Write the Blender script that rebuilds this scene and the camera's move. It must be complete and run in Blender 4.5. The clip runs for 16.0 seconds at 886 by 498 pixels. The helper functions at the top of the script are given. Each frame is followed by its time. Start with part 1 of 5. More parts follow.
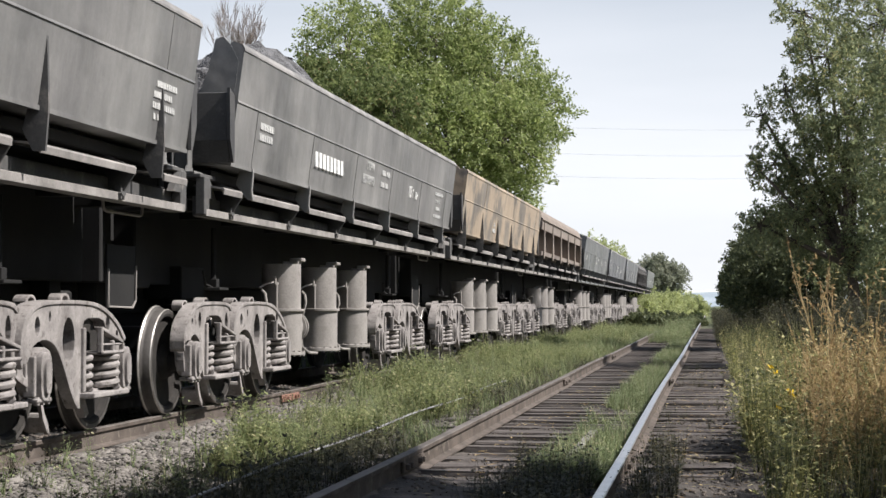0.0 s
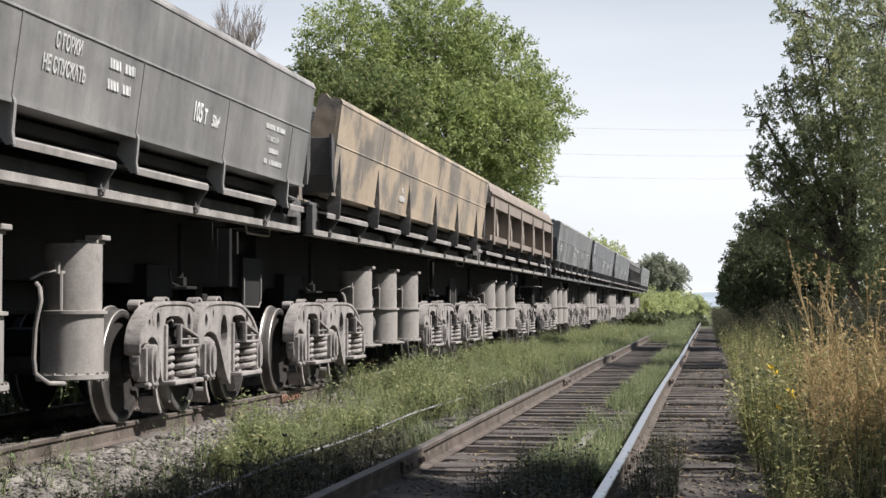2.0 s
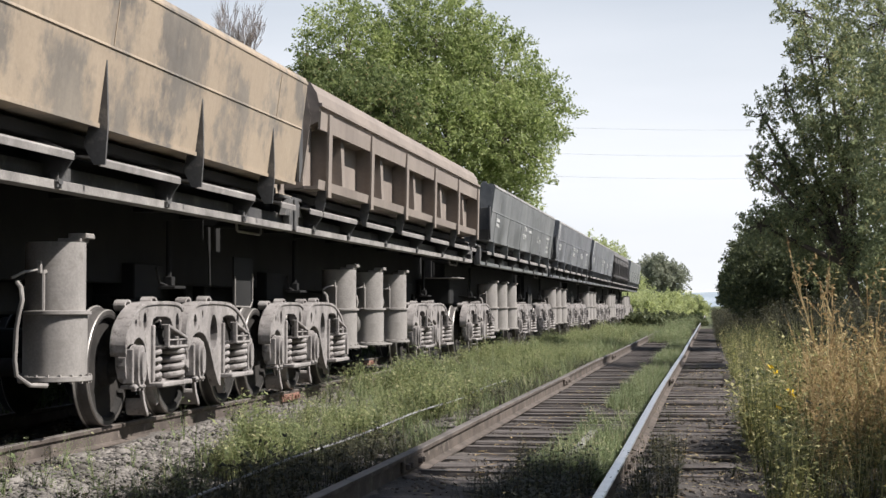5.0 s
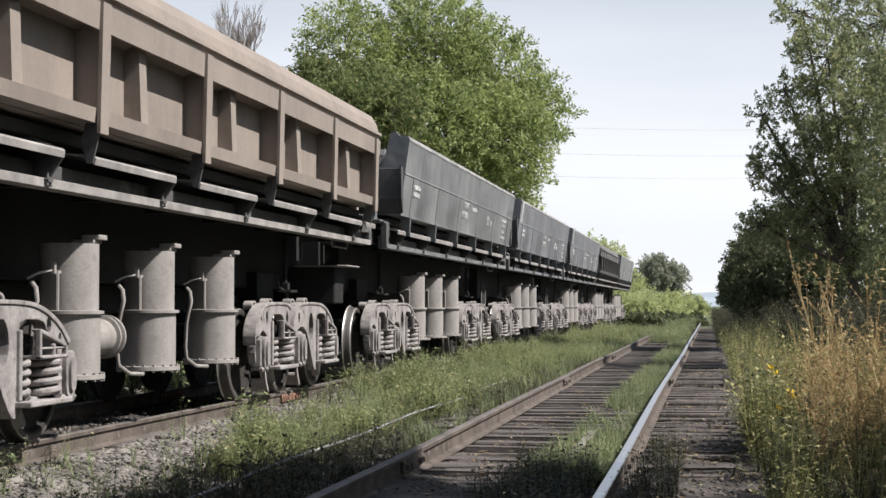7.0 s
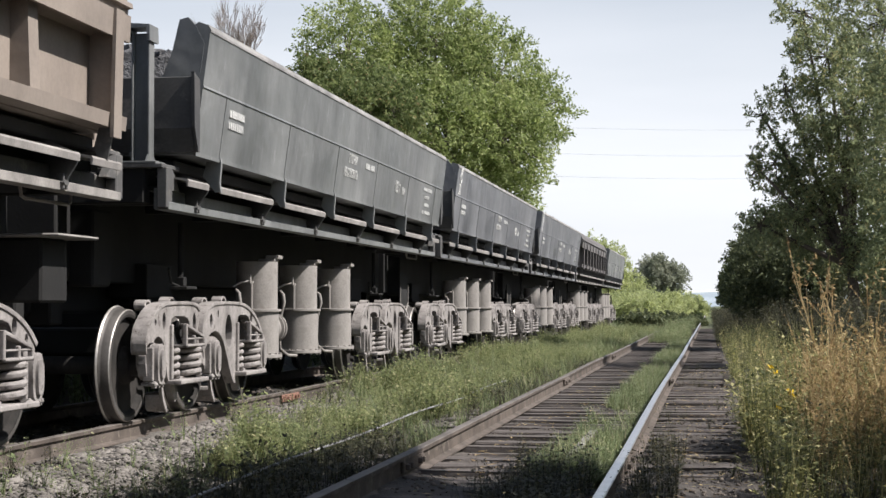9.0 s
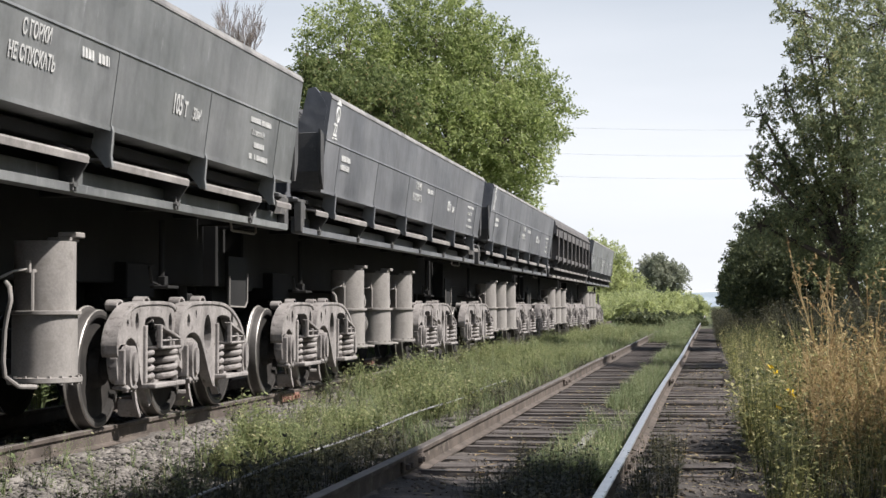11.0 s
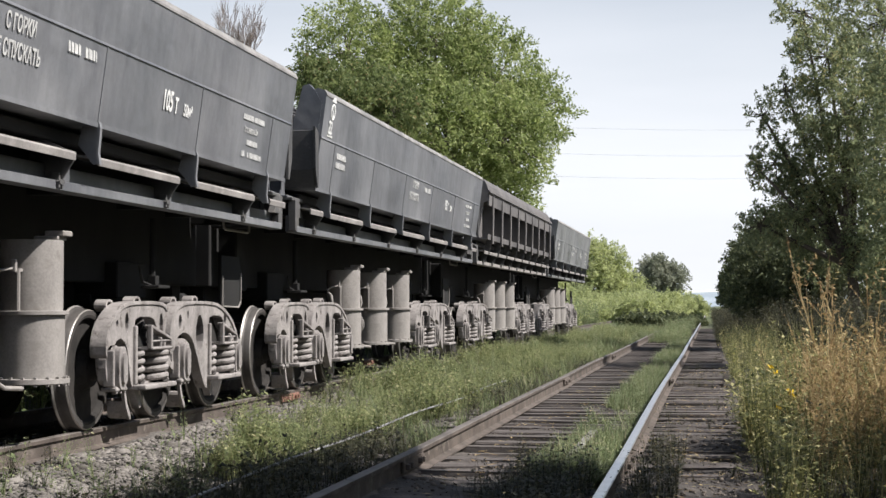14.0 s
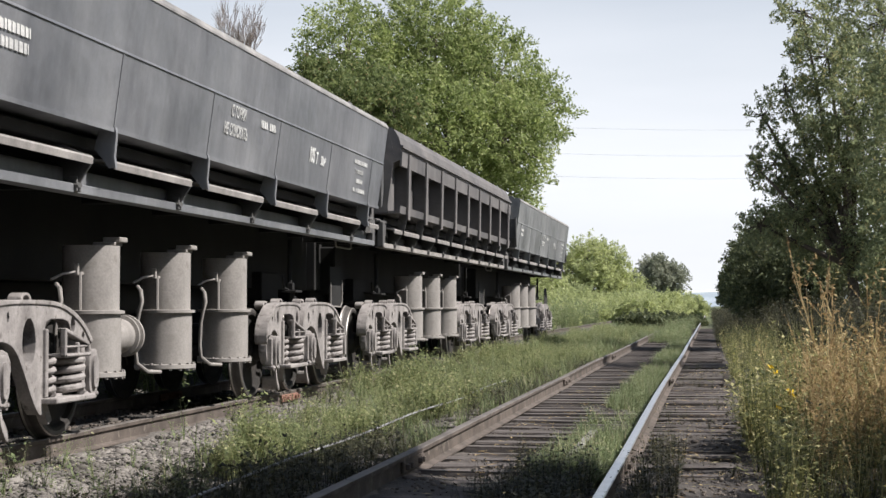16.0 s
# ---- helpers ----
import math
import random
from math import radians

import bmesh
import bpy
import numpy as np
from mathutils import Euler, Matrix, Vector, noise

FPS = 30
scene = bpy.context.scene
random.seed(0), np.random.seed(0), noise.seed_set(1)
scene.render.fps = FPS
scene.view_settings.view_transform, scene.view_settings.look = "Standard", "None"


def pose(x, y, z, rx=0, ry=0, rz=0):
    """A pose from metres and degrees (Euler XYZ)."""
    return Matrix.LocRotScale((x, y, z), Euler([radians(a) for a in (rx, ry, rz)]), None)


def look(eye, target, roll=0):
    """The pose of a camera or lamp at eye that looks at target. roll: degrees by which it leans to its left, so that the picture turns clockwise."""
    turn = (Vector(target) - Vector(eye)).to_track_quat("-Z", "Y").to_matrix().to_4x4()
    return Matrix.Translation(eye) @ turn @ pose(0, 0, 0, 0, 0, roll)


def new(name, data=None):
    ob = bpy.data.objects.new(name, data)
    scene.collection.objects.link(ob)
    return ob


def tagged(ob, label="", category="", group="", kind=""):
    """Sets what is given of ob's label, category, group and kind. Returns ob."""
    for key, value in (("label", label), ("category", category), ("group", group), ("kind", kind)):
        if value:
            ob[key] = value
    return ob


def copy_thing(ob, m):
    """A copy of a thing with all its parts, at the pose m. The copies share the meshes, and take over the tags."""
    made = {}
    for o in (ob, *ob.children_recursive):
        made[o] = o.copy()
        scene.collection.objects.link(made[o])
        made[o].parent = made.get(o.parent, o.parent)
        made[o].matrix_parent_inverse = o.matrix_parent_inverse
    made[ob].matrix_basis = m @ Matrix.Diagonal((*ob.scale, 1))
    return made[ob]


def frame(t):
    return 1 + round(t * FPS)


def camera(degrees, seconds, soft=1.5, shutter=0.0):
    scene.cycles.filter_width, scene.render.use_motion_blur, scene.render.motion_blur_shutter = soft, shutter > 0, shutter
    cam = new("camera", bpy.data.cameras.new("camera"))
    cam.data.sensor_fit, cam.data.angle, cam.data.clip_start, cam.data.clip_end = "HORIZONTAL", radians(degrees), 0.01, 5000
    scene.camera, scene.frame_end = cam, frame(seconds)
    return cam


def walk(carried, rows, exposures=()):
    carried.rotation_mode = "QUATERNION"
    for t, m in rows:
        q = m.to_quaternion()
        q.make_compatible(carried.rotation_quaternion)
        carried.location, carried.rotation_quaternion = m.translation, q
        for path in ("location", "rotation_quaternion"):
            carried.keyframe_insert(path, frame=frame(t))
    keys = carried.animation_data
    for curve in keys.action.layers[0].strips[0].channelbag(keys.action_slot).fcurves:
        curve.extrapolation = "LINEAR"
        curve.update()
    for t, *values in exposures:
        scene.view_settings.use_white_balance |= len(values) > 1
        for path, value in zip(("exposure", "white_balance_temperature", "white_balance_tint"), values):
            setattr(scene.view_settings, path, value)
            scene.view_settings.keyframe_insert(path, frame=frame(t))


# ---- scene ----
# camera: stands still beside the near track, looking along it
cam = camera(30.06, 16.0)
EYE = (0.0, 0.0, 1.08)
AIM = look(EYE, (EYE[0] - 0.1603, EYE[1] + 0.9872, EYE[2] + 0.0342))
walk(cam, [(0.0, AIM), (16.0, AIM)], exposures=[(0.0, 0.69), (16.0, 0.69)])

# world and sun: a bright summer day with thin white haze, sun from across the near track
SUN_HEIGHT, SUN_TURN = radians(49), radians(-4)
world = bpy.data.worlds.new("world")
scene.world = world
world.use_nodes = True
wn, wl = world.node_tree.nodes, world.node_tree.links
sky = wn.new("ShaderNodeTexSky")
sky.sky_type, sky.sun_disc = "NISHITA", False
sky.sun_elevation, sky.sun_rotation = SUN_HEIGHT, radians(90) - SUN_TURN
sky.dust_density, sky.air_density = 1.0, 1.0
# haze: white towards the horizon, with faint streaks of cloud
wc = wn.new("ShaderNodeTexCoord")
ws_ = wn.new("ShaderNodeSeparateXYZ")
wl.new(wc.outputs["Generated"], ws_.inputs[0])
wh = wn.new("ShaderNodeMapRange")
wh.interpolation_type = "SMOOTHSTEP"
wh.inputs["From Min"].default_value, wh.inputs["From Max"].default_value = 0.05, 0.36
wh.inputs["To Min"].default_value, wh.inputs["To Max"].default_value = 1.0, 0.06
wl.new(ws_.outputs[2], wh.inputs["Value"])
wm = wn.new("ShaderNodeMapping")
wm.inputs["Scale"].default_value = (1.5, 1.5, 9.0)
wnoise = wn.new("ShaderNodeTexNoise")
wnoise.inputs["Scale"].default_value, wnoise.inputs["Detail"].default_value = 2.0, 5
wl.new(wc.outputs["Generated"], wm.inputs[0])
wl.new(wm.outputs[0], wnoise.inputs["Vector"])
wr = wn.new("ShaderNodeMapRange")
wr.inputs["From Min"].default_value, wr.inputs["From Max"].default_value = 0.35, 0.7
wr.inputs["To Min"].default_value, wr.inputs["To Max"].default_value = 0.84, 1.0
wl.new(wnoise.outputs["Fac"], wr.inputs["Value"])
wmul = wn.new("ShaderNodeMath")
wmul.operation = "MULTIPLY"
wl.new(wh.outputs[0], wmul.inputs[0])
wl.new(wr.outputs[0], wmul.inputs[1])
wx = wn.new("ShaderNodeMix")
wx.data_type = "RGBA"
wx.inputs[7].default_value = (11.5, 11.8, 12.6, 1)
wl.new(wmul.outputs[0], wx.inputs[0])
wl.new(sky.outputs[0], wx.inputs[6])
wl.new(wx.outputs[2], wn["Background"].inputs[0])
wn["Background"].inputs[1].default_value = 0.055
sun = new("sun", bpy.data.lights.new("sun", "SUN"))
sun.data.energy, sun.data.angle, sun.data.color = 5.0, radians(0.6), (1.0, 0.95, 0.91)
TO_SUN = Vector((math.cos(SUN_HEIGHT) * math.cos(SUN_TURN), math.cos(SUN_HEIGHT) * math.sin(SUN_TURN), math.sin(SUN_HEIGHT)))
sun.matrix_world = look(TO_SUN * 60, (0, 0, 0))
rng = np.random.default_rng(7)


# ---- materials ----
def ramp_color(nt, fac, stops):
    n = nt.nodes.new("ShaderNodeValToRGB")
    while len(n.color_ramp.elements) < len(stops):
        n.color_ramp.elements.new(0.5)
    for e, (p, c) in zip(n.color_ramp.elements, stops):
        e.position, e.color = p, (*c, 1)
    nt.links.new(fac, n.inputs[0])
    return n.outputs[0]


def noise_of(nt, scale, detail=4, stretch=(1, 1, 1), rough=0.55):
    c, m, n = (nt.nodes.new(k) for k in ("ShaderNodeTexCoord", "ShaderNodeMapping", "ShaderNodeTexNoise"))
    m.inputs["Scale"].default_value = stretch
    n.inputs["Scale"].default_value, n.inputs["Detail"].default_value, n.inputs["Roughness"].default_value = scale, detail, rough
    nt.links.new(c.outputs["Object"], m.inputs[0])
    nt.links.new(m.outputs[0], n.inputs["Vector"])
    return n.outputs["Fac"]


def mixed(nt, fac, a, b, mode="MIX"):
    n = nt.nodes.new("ShaderNodeMix")
    n.data_type, n.blend_type = "RGBA", mode
    for slot, v in ((0, fac), (6, a), (7, b)):
        if isinstance(v, (int, float)):
            n.inputs[slot].default_value = v
        elif isinstance(v, tuple):
            n.inputs[slot].default_value = (*v, 1)
        else:
            nt.links.new(v, n.inputs[slot])
    return n.outputs[2]


def bumped(nt, bsdf, height, strength, distance):
    n = nt.nodes.new("ShaderNodeBump")
    n.inputs["Strength"].default_value, n.inputs["Distance"].default_value = strength, distance
    nt.links.new(height, n.inputs["Height"])
    nt.links.new(n.outputs[0], bsdf.inputs["Normal"])


def blank(name, rough=0.8, metal=0.0):
    m = bpy.data.materials.new(name)
    m.use_nodes = True
    b = m.node_tree.nodes["Principled BSDF"]
    b.inputs["Roughness"].default_value, b.inputs["Metallic"].default_value = rough, metal
    return m, m.node_tree, b


def surface(name, low, high, scale, fine, rough=0.8, metal=0.0, bump=0.3, depth=0.01, stretch=(1, 1, 1), third=None, grain_mix=0.55, worn=0.0):
    """Two tones in large patches, with fine grain over them and a third tone in a few spots."""
    m, nt, b = blank(name, rough, metal)
    big, small = noise_of(nt, scale, 5, stretch), noise_of(nt, fine, 3)
    col = ramp_color(nt, big, [(0.35, low), (0.65, high)])
    grain = ramp_color(nt, small, [(0.3, (0.72, 0.72, 0.72)), (0.7, (1.18, 1.18, 1.18))])
    col = mixed(nt, grain_mix, col, grain, "MULTIPLY")
    if third:
        spot = ramp_color(nt, noise_of(nt, scale * 2.3, 6, (1, 1, 1), 0.7), [(0.56, (0, 0, 0)), (0.66, (1, 1, 1))])
        col = mixed(nt, spot, col, third)
    nt.links.new(col, b.inputs["Base Color"])
    bumped(nt, b, small, bump, depth)
    if worn:
        # edges rounded by wear and caked dust
        edge = nt.nodes.new("ShaderNodeBevel")
        edge.samples, edge.inputs["Radius"].default_value = 3, worn
        nt.links.new(edge.outputs[0], next(n for n in nt.nodes if n.type == "BUMP").inputs["Normal"])
    return m


def paint(name, base, dust, streak=0.5, patches=None, rough=0.55, scrapes=(0.66, 0.4)):
    """Wagon paint: dust that runs down in streaks, sooty smears, scuffs, and patches where the dust lies thick."""
    m, nt, b = blank(name, rough)
    run = noise_of(nt, 1.7, 6, (1.0, 1.5, 0.16), 0.62)
    cloud = noise_of(nt, 0.8, 5, (1, 0.7, 1.3), 0.62)
    fac = ramp_color(nt, run, [(0.36, (0.03, 0.03, 0.03)), (0.72, (streak, streak, streak))])
    col = mixed(nt, fac, base, dust)
    veil = ramp_color(nt, cloud, [(0.35, (0.0, 0.0, 0.0)), (0.68, (0.42, 0.42, 0.42))])
    col = mixed(nt, veil, col, dust)
    if patches:
        thick = ramp_color(nt, noise_of(nt, 1.3, 7, (1, 0.8, 0.8), 0.66), [(0.47, (1, 1, 1)), (0.57, (0.14, 0.14, 0.14))])
        col = mixed(nt, thick, col, patches)
    soot = ramp_color(nt, noise_of(nt, 1.1, 6, (1, 1.3, 0.35), 0.66), [(0.34, (0.62, 0.62, 0.63)), (0.58, (1.06, 1.06, 1.05))])
    col = mixed(nt, 0.85 if rough < 0.8 else 0.4, col, soot, "MULTIPLY")
    scuff = ramp_color(nt, noise_of(nt, 2.6, 9, (1, 2.4, 0.6), 0.78), [(scrapes[0], (0, 0, 0)), (scrapes[0] + 0.07, (scrapes[1],) * 3)])
    col = mixed(nt, scuff, col, dust)
    grain = noise_of(nt, 28, 5, (1, 1, 1), 0.7)
    nt.links.new(mixed(nt, 0.35, col, ramp_color(nt, grain, [(0.3, (0.75, 0.75, 0.75)), (0.7, (1.2, 1.2, 1.2))]), "MULTIPLY"), b.inputs["Base Color"])
    nt.links.new(ramp_color(nt, cloud, [(0.35, (rough - 0.12,) * 3), (0.68, (min(rough + 0.2, 1),) * 3)]), b.inputs["Roughness"])
    wave = noise_of(nt, 1.4, 3, (1, 1, 1))
    bumped(nt, b, wave, 0.45, 0.06)
    return m


def leafy(name, stops, through_light=0.35, rough=0.55):
    """Leaves: each one its own tone, some light shines through."""
    m, nt, b = blank(name, rough)
    g = nt.nodes.new("ShaderNodeNewGeometry")
    col = ramp_color(nt, g.outputs["Random Per Island"], stops)
    patch = ramp_color(nt, noise_of(nt, 0.5, 3), [(0.3, (0.65, 0.68, 0.6)), (0.7, (1.25, 1.2, 1.1))])
    col = mixed(nt, 0.8, col, patch, "MULTIPLY")
    nt.links.new(col, b.inputs["Base Color"])
    b.inputs["Specular IOR Level"].default_value = 0.3
    t = nt.nodes.new("ShaderNodeBsdfTranslucent")
    nt.links.new(col, t.inputs["Color"])
    x = nt.nodes.new("ShaderNodeMixShader")
    x.inputs[0].default_value = through_light
    nt.links.new(b.outputs[0], x.inputs[1])
    nt.links.new(t.outputs[0], x.inputs[2])
    nt.links.new(x.outputs[0], nt.nodes["Material Output"].inputs[0])
    return m


GREY = paint("grey_paint", (0.100, 0.105, 0.117), (0.30, 0.303, 0.31), 0.26, None, 0.46)
GREY_B = paint("grey_paint_dusty", (0.125, 0.125, 0.123), (0.34, 0.332, 0.32), 0.40)
GREEN_GREY = paint("green_grey_paint", (0.104, 0.110, 0.110), (0.33, 0.335, 0.335), 0.28, None, 0.46, (0.60, 0.6))
OCHRE = paint("ochre_dust_paint", (0.085, 0.085, 0.085), (0.34, 0.295, 0.235), 0.32, (0.35, 0.283, 0.21), 0.8)
TAUPE = paint("taupe_dust_paint", (0.205, 0.172, 0.148), (0.32, 0.275, 0.235), 0.28, None, 0.85)
DARK_TAUPE = paint("dark_taupe_paint", (0.068, 0.067, 0.069), (0.25, 0.232, 0.22), 0.34, None, 0.8)
FRAME = surface("frame_paint", (0.05, 0.05, 0.052), (0.10, 0.098, 0.095), 1.5, 40, 0.7, 0, 0.2, 0.004, third=(0.16, 0.15, 0.14))
LEDGE = surface("dusty_ledge", (0.17, 0.16, 0.152), (0.31, 0.292, 0.275), 3, 50, 0.9, 0, 0.3, 0.004)
BOGIE = surface("dusty_cast_steel", (0.18, 0.166, 0.159), (0.325, 0.303, 0.29), 4, 45, 0.9, 0, 0.35, 0.006, third=(0.10, 0.088, 0.08), worn=0.014)
CYLINDER = surface("dusty_cylinder", (0.205, 0.191, 0.179), (0.31, 0.291, 0.272), 3, 55, 0.85, 0, 0.2, 0.003, (1, 1, 0.4), third=(0.19, 0.175, 0.16))
# Underframe parts: the shade below the wagons is put into this near-black colour.
UNDER = surface("shade_black_underframe", (0.005, 0.005, 0.005), (0.012, 0.0115, 0.011), 2, 30, 0.9, 0, 0.3, 0.005)
# Wheel faces: near black stands in for shade behind the side frames.
WHEEL = surface("shade_dark_wheel", (0.010, 0.009, 0.008), (0.030, 0.026, 0.023), 5, 40, 0.85, 0, 0.2, 0.003)
TREAD = surface("wheel_tread", (0.055, 0.05, 0.047), (0.10, 0.093, 0.087), 4, 60, 0.6, 0.3, 0.1, 0.002)
BRIGHT = surface("polished_steel", (0.74, 0.73, 0.72), (0.87, 0.86, 0.85), 6, 80, 0.32, 1.0, 0.05, 0.001)
RIM = surface("worn_wheel_rim", (0.30, 0.28, 0.26), (0.52, 0.50, 0.47), 6, 60, 0.45, 0.6, 0.1, 0.002)
# Upper edge: dust colour, lightened to stand in for sun on the roll.
SUNLIT_DUST_EDGE = surface("sunlit_dusty_edge", (0.15, 0.148, 0.145), (0.28, 0.272, 0.262), 2, 30, 0.85, 0, 0.3, 0.004)
RUST = surface("rusty_rail", (0.062, 0.050, 0.042), (0.125, 0.102, 0.087), 3, 50, 0.85, 0.1, 0.3, 0.004, third=(0.17, 0.145, 0.123))
WORN = surface("dull_rail_top", (0.115, 0.10, 0.088), (0.20, 0.178, 0.16), 3, 60, 0.6, 0.3, 0.1, 0.002)
RED_LUG = surface("rusty_fishplate", (0.22, 0.11, 0.08), (0.30, 0.17, 0.13), 6, 60, 0.85, 0.1, 0.3, 0.004)
TIMBER = surface("weathered_sleeper", (0.045, 0.039, 0.036), (0.125, 0.108, 0.099), 2.5, 30, 0.9, 0, 0.6, 0.012, (0.35, 4, 4), third=(0.055, 0.045, 0.04))
RUBBLE = surface("ore_rubble", (0.06, 0.06, 0.063), (0.17, 0.17, 0.175), 7, 30, 0.9, 0, 0.9, 0.05)
STONE = surface("ballast_stone", (0.07, 0.062, 0.054), (0.24, 0.22, 0.20), 2.0, 40, 0.9, 0, 0.4, 0.006)
CINDER = surface("cinder_stone", (0.05, 0.043, 0.038), (0.15, 0.127, 0.108), 2.0, 40, 0.95, 0, 0.4, 0.006)
DARK_SLEEPER = surface("dark_sleeper", (0.022, 0.019, 0.017), (0.05, 0.044, 0.04), 2.5, 30, 0.85, 0, 0.6, 0.012, (0.35, 4, 4))
BARK = surface("bark", (0.06, 0.05, 0.04), (0.14, 0.115, 0.09), 3, 25, 0.95, 0, 0.8, 0.03, (1, 1, 0.3))
PALE_BARK = surface("bare_twigs", (0.20, 0.165, 0.14), (0.32, 0.27, 0.24), 3, 25, 0.95, 0, 0.4, 0.01)
WHITE = surface("white_lettering", (0.62, 0.62, 0.60), (0.80, 0.80, 0.78), 6, 40, 0.7, 0, 0.1, 0.001)
FADED = surface("faded_lettering", (0.40, 0.40, 0.39), (0.58, 0.58, 0.56), 6, 40, 0.7, 0, 0.1, 0.001)
PIPE = surface("pale_cable", (0.10, 0.10, 0.105), (0.42, 0.42, 0.42), 7, 60, 0.5, 0.3, 0.1, 0.002)
LEAF_A = leafy("willow_leaves", [(0.0, (0.13, 0.175, 0.07)), (0.5, (0.29, 0.36, 0.13)), (1.0, (0.46, 0.50, 0.26))], 0.55)
LEAF_B = leafy("dark_leaves", [(0.0, (0.16, 0.19, 0.12)), (0.55, (0.265, 0.31, 0.17)), (0.9, (0.39, 0.42, 0.24)), (1.0, (0.48, 0.41, 0.20))], 0.55)
# Bright green leaves, paled and greyed with distance haze put into the colour.
LEAF_C = leafy("bright_hazy_bush_leaves", [(0.0, (0.34, 0.38, 0.19)), (0.6, (0.48, 0.53, 0.28)), (1.0, (0.60, 0.63, 0.39))], 0.6, 0.9)
# Far tree: its grey tone is distance haze painted into the leaves.
LEAF_D = leafy("hazy_far_leaves", [(0.0, (0.25, 0.27, 0.225)), (1.0, (0.34, 0.36, 0.30))], 0.5, 0.9)
LEAF_C2 = leafy("brownish_leaves", [(0.0, (0.11, 0.15, 0.06)), (0.6, (0.175, 0.22, 0.09)), (0.95, (0.25, 0.28, 0.13)), (1.0, (0.35, 0.25, 0.14))], 0.55)
GRASS = leafy("green_grass", [(0.0, (0.130, 0.17, 0.086)), (0.6, (0.233, 0.285, 0.149)), (0.88, (0.344, 0.38, 0.230)), (1.0, (0.409, 0.36, 0.253))], 0.45)
WEED = leafy("weed_leaves", [(0.0, (0.075, 0.09, 0.045)), (0.5, (0.18, 0.195, 0.085)), (0.78, (0.36, 0.35, 0.15)), (1.0, (0.64, 0.58, 0.34))], 0.38)
STRAW = leafy("dry_stalks", [(0.0, (0.24, 0.165, 0.095)), (0.45, (0.45, 0.33, 0.18)), (0.85, (0.62, 0.50, 0.30)), (1.0, (0.32, 0.31, 0.14))], 0.4, 0.8)
# Brown weeds, with the shade on them put into the dark leaf tones.
SHADE_BROWN_WEED = leafy("shade_brown_weed_leaves", [(0.0, (0.032, 0.033, 0.024)), (0.6, (0.060, 0.063, 0.040)), (0.92, (0.115, 0.112, 0.068)), (1.0, (0.26, 0.22, 0.13))], 0.3)
# Shaded copy of the dark leaves, for bank trees and bushes across the track.
LEAF_E = leafy("shaded_leaves", [(0.0, (0.075, 0.09, 0.055)), (0.6, (0.13, 0.155, 0.085)), (1.0, (0.22, 0.24, 0.125))], 0.45)
FRESH = leafy("fresh_weed_leaves", [(0.0, (0.10, 0.125, 0.062)), (0.45, (0.225, 0.265, 0.13)), (0.85, (0.37, 0.40, 0.21)), (1.0, (0.46, 0.42, 0.27))], 0.5, 0.75)
YELLOW = leafy("yellow_flowers", [(0.0, (0.75, 0.5, 0.02)), (1.0, (0.85, 0.62, 0.04))], 0.2)


def ground_material():
    """Earth and ballast: grey gravel round the far track, brown earth and cinders round the near one."""
    m, nt, b = blank("earth_and_gravel", 0.95)
    earth = ramp_color(nt, noise_of(nt, 1.1, 6, (1, 1, 1), 0.65), [(0.3, (0.036, 0.031, 0.028)), (0.55, (0.078, 0.067, 0.059)), (0.75, (0.19, 0.162, 0.132))])
    gravel = ramp_color(nt, noise_of(nt, 14, 4, (1, 1, 1), 0.7), [(0.3, (0.055, 0.049, 0.044)), (0.7, (0.19, 0.175, 0.158))])
    c = nt.nodes.new("ShaderNodeTexCoord")
    s = nt.nodes.new("ShaderNodeSeparateXYZ")
    nt.links.new(c.outputs["Object"], s.inputs[0])
    r = nt.nodes.new("ShaderNodeMapRange")
    r.inputs["From Min"].default_value, r.inputs["From Max"].default_value = -3.2, -4.3
    nt.links.new(s.outputs[0], r.inputs["Value"])
    col = mixed(nt, r.outputs[0], earth, gravel)
    # darker ballast between the rails of the far track
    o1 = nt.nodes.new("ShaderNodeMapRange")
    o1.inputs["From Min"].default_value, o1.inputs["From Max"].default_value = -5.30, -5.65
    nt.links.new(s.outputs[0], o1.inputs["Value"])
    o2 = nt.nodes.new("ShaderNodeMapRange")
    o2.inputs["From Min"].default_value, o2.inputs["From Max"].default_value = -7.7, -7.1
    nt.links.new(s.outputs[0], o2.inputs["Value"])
    dark_bed = nt.nodes.new("ShaderNodeMath")
    dark_bed.operation = "MULTIPLY"
    nt.links.new(o1.outputs[0], dark_bed.inputs[0])
    nt.links.new(o2.outputs[0], dark_bed.inputs[1])
    col = mixed(nt, dark_bed.outputs[0], col, (0.03, 0.027, 0.024))
    far = nt.nodes.new("ShaderNodeMapRange")
    far.inputs["From Min"].default_value, far.inputs["From Max"].default_value = 60, 130
    nt.links.new(s.outputs[1], far.inputs["Value"])
    meadow = ramp_color(nt, noise_of(nt, 0.05, 5), [(0.35, (0.06, 0.085, 0.03)), (0.65, (0.13, 0.145, 0.065))])
    col = mixed(nt, far.outputs[0], col, meadow)
    nt.links.new(col, b.inputs["Base Color"])
    bumped(nt, b, noise_of(nt, 22, 5, (1, 1, 1), 0.7), 0.8, 0.03)
    return m


EARTH = ground_material()


# ---- mesh helpers ----
def thing(name, label, category, group="", kind=""):
    return tagged(new(name), label, category, group, kind)


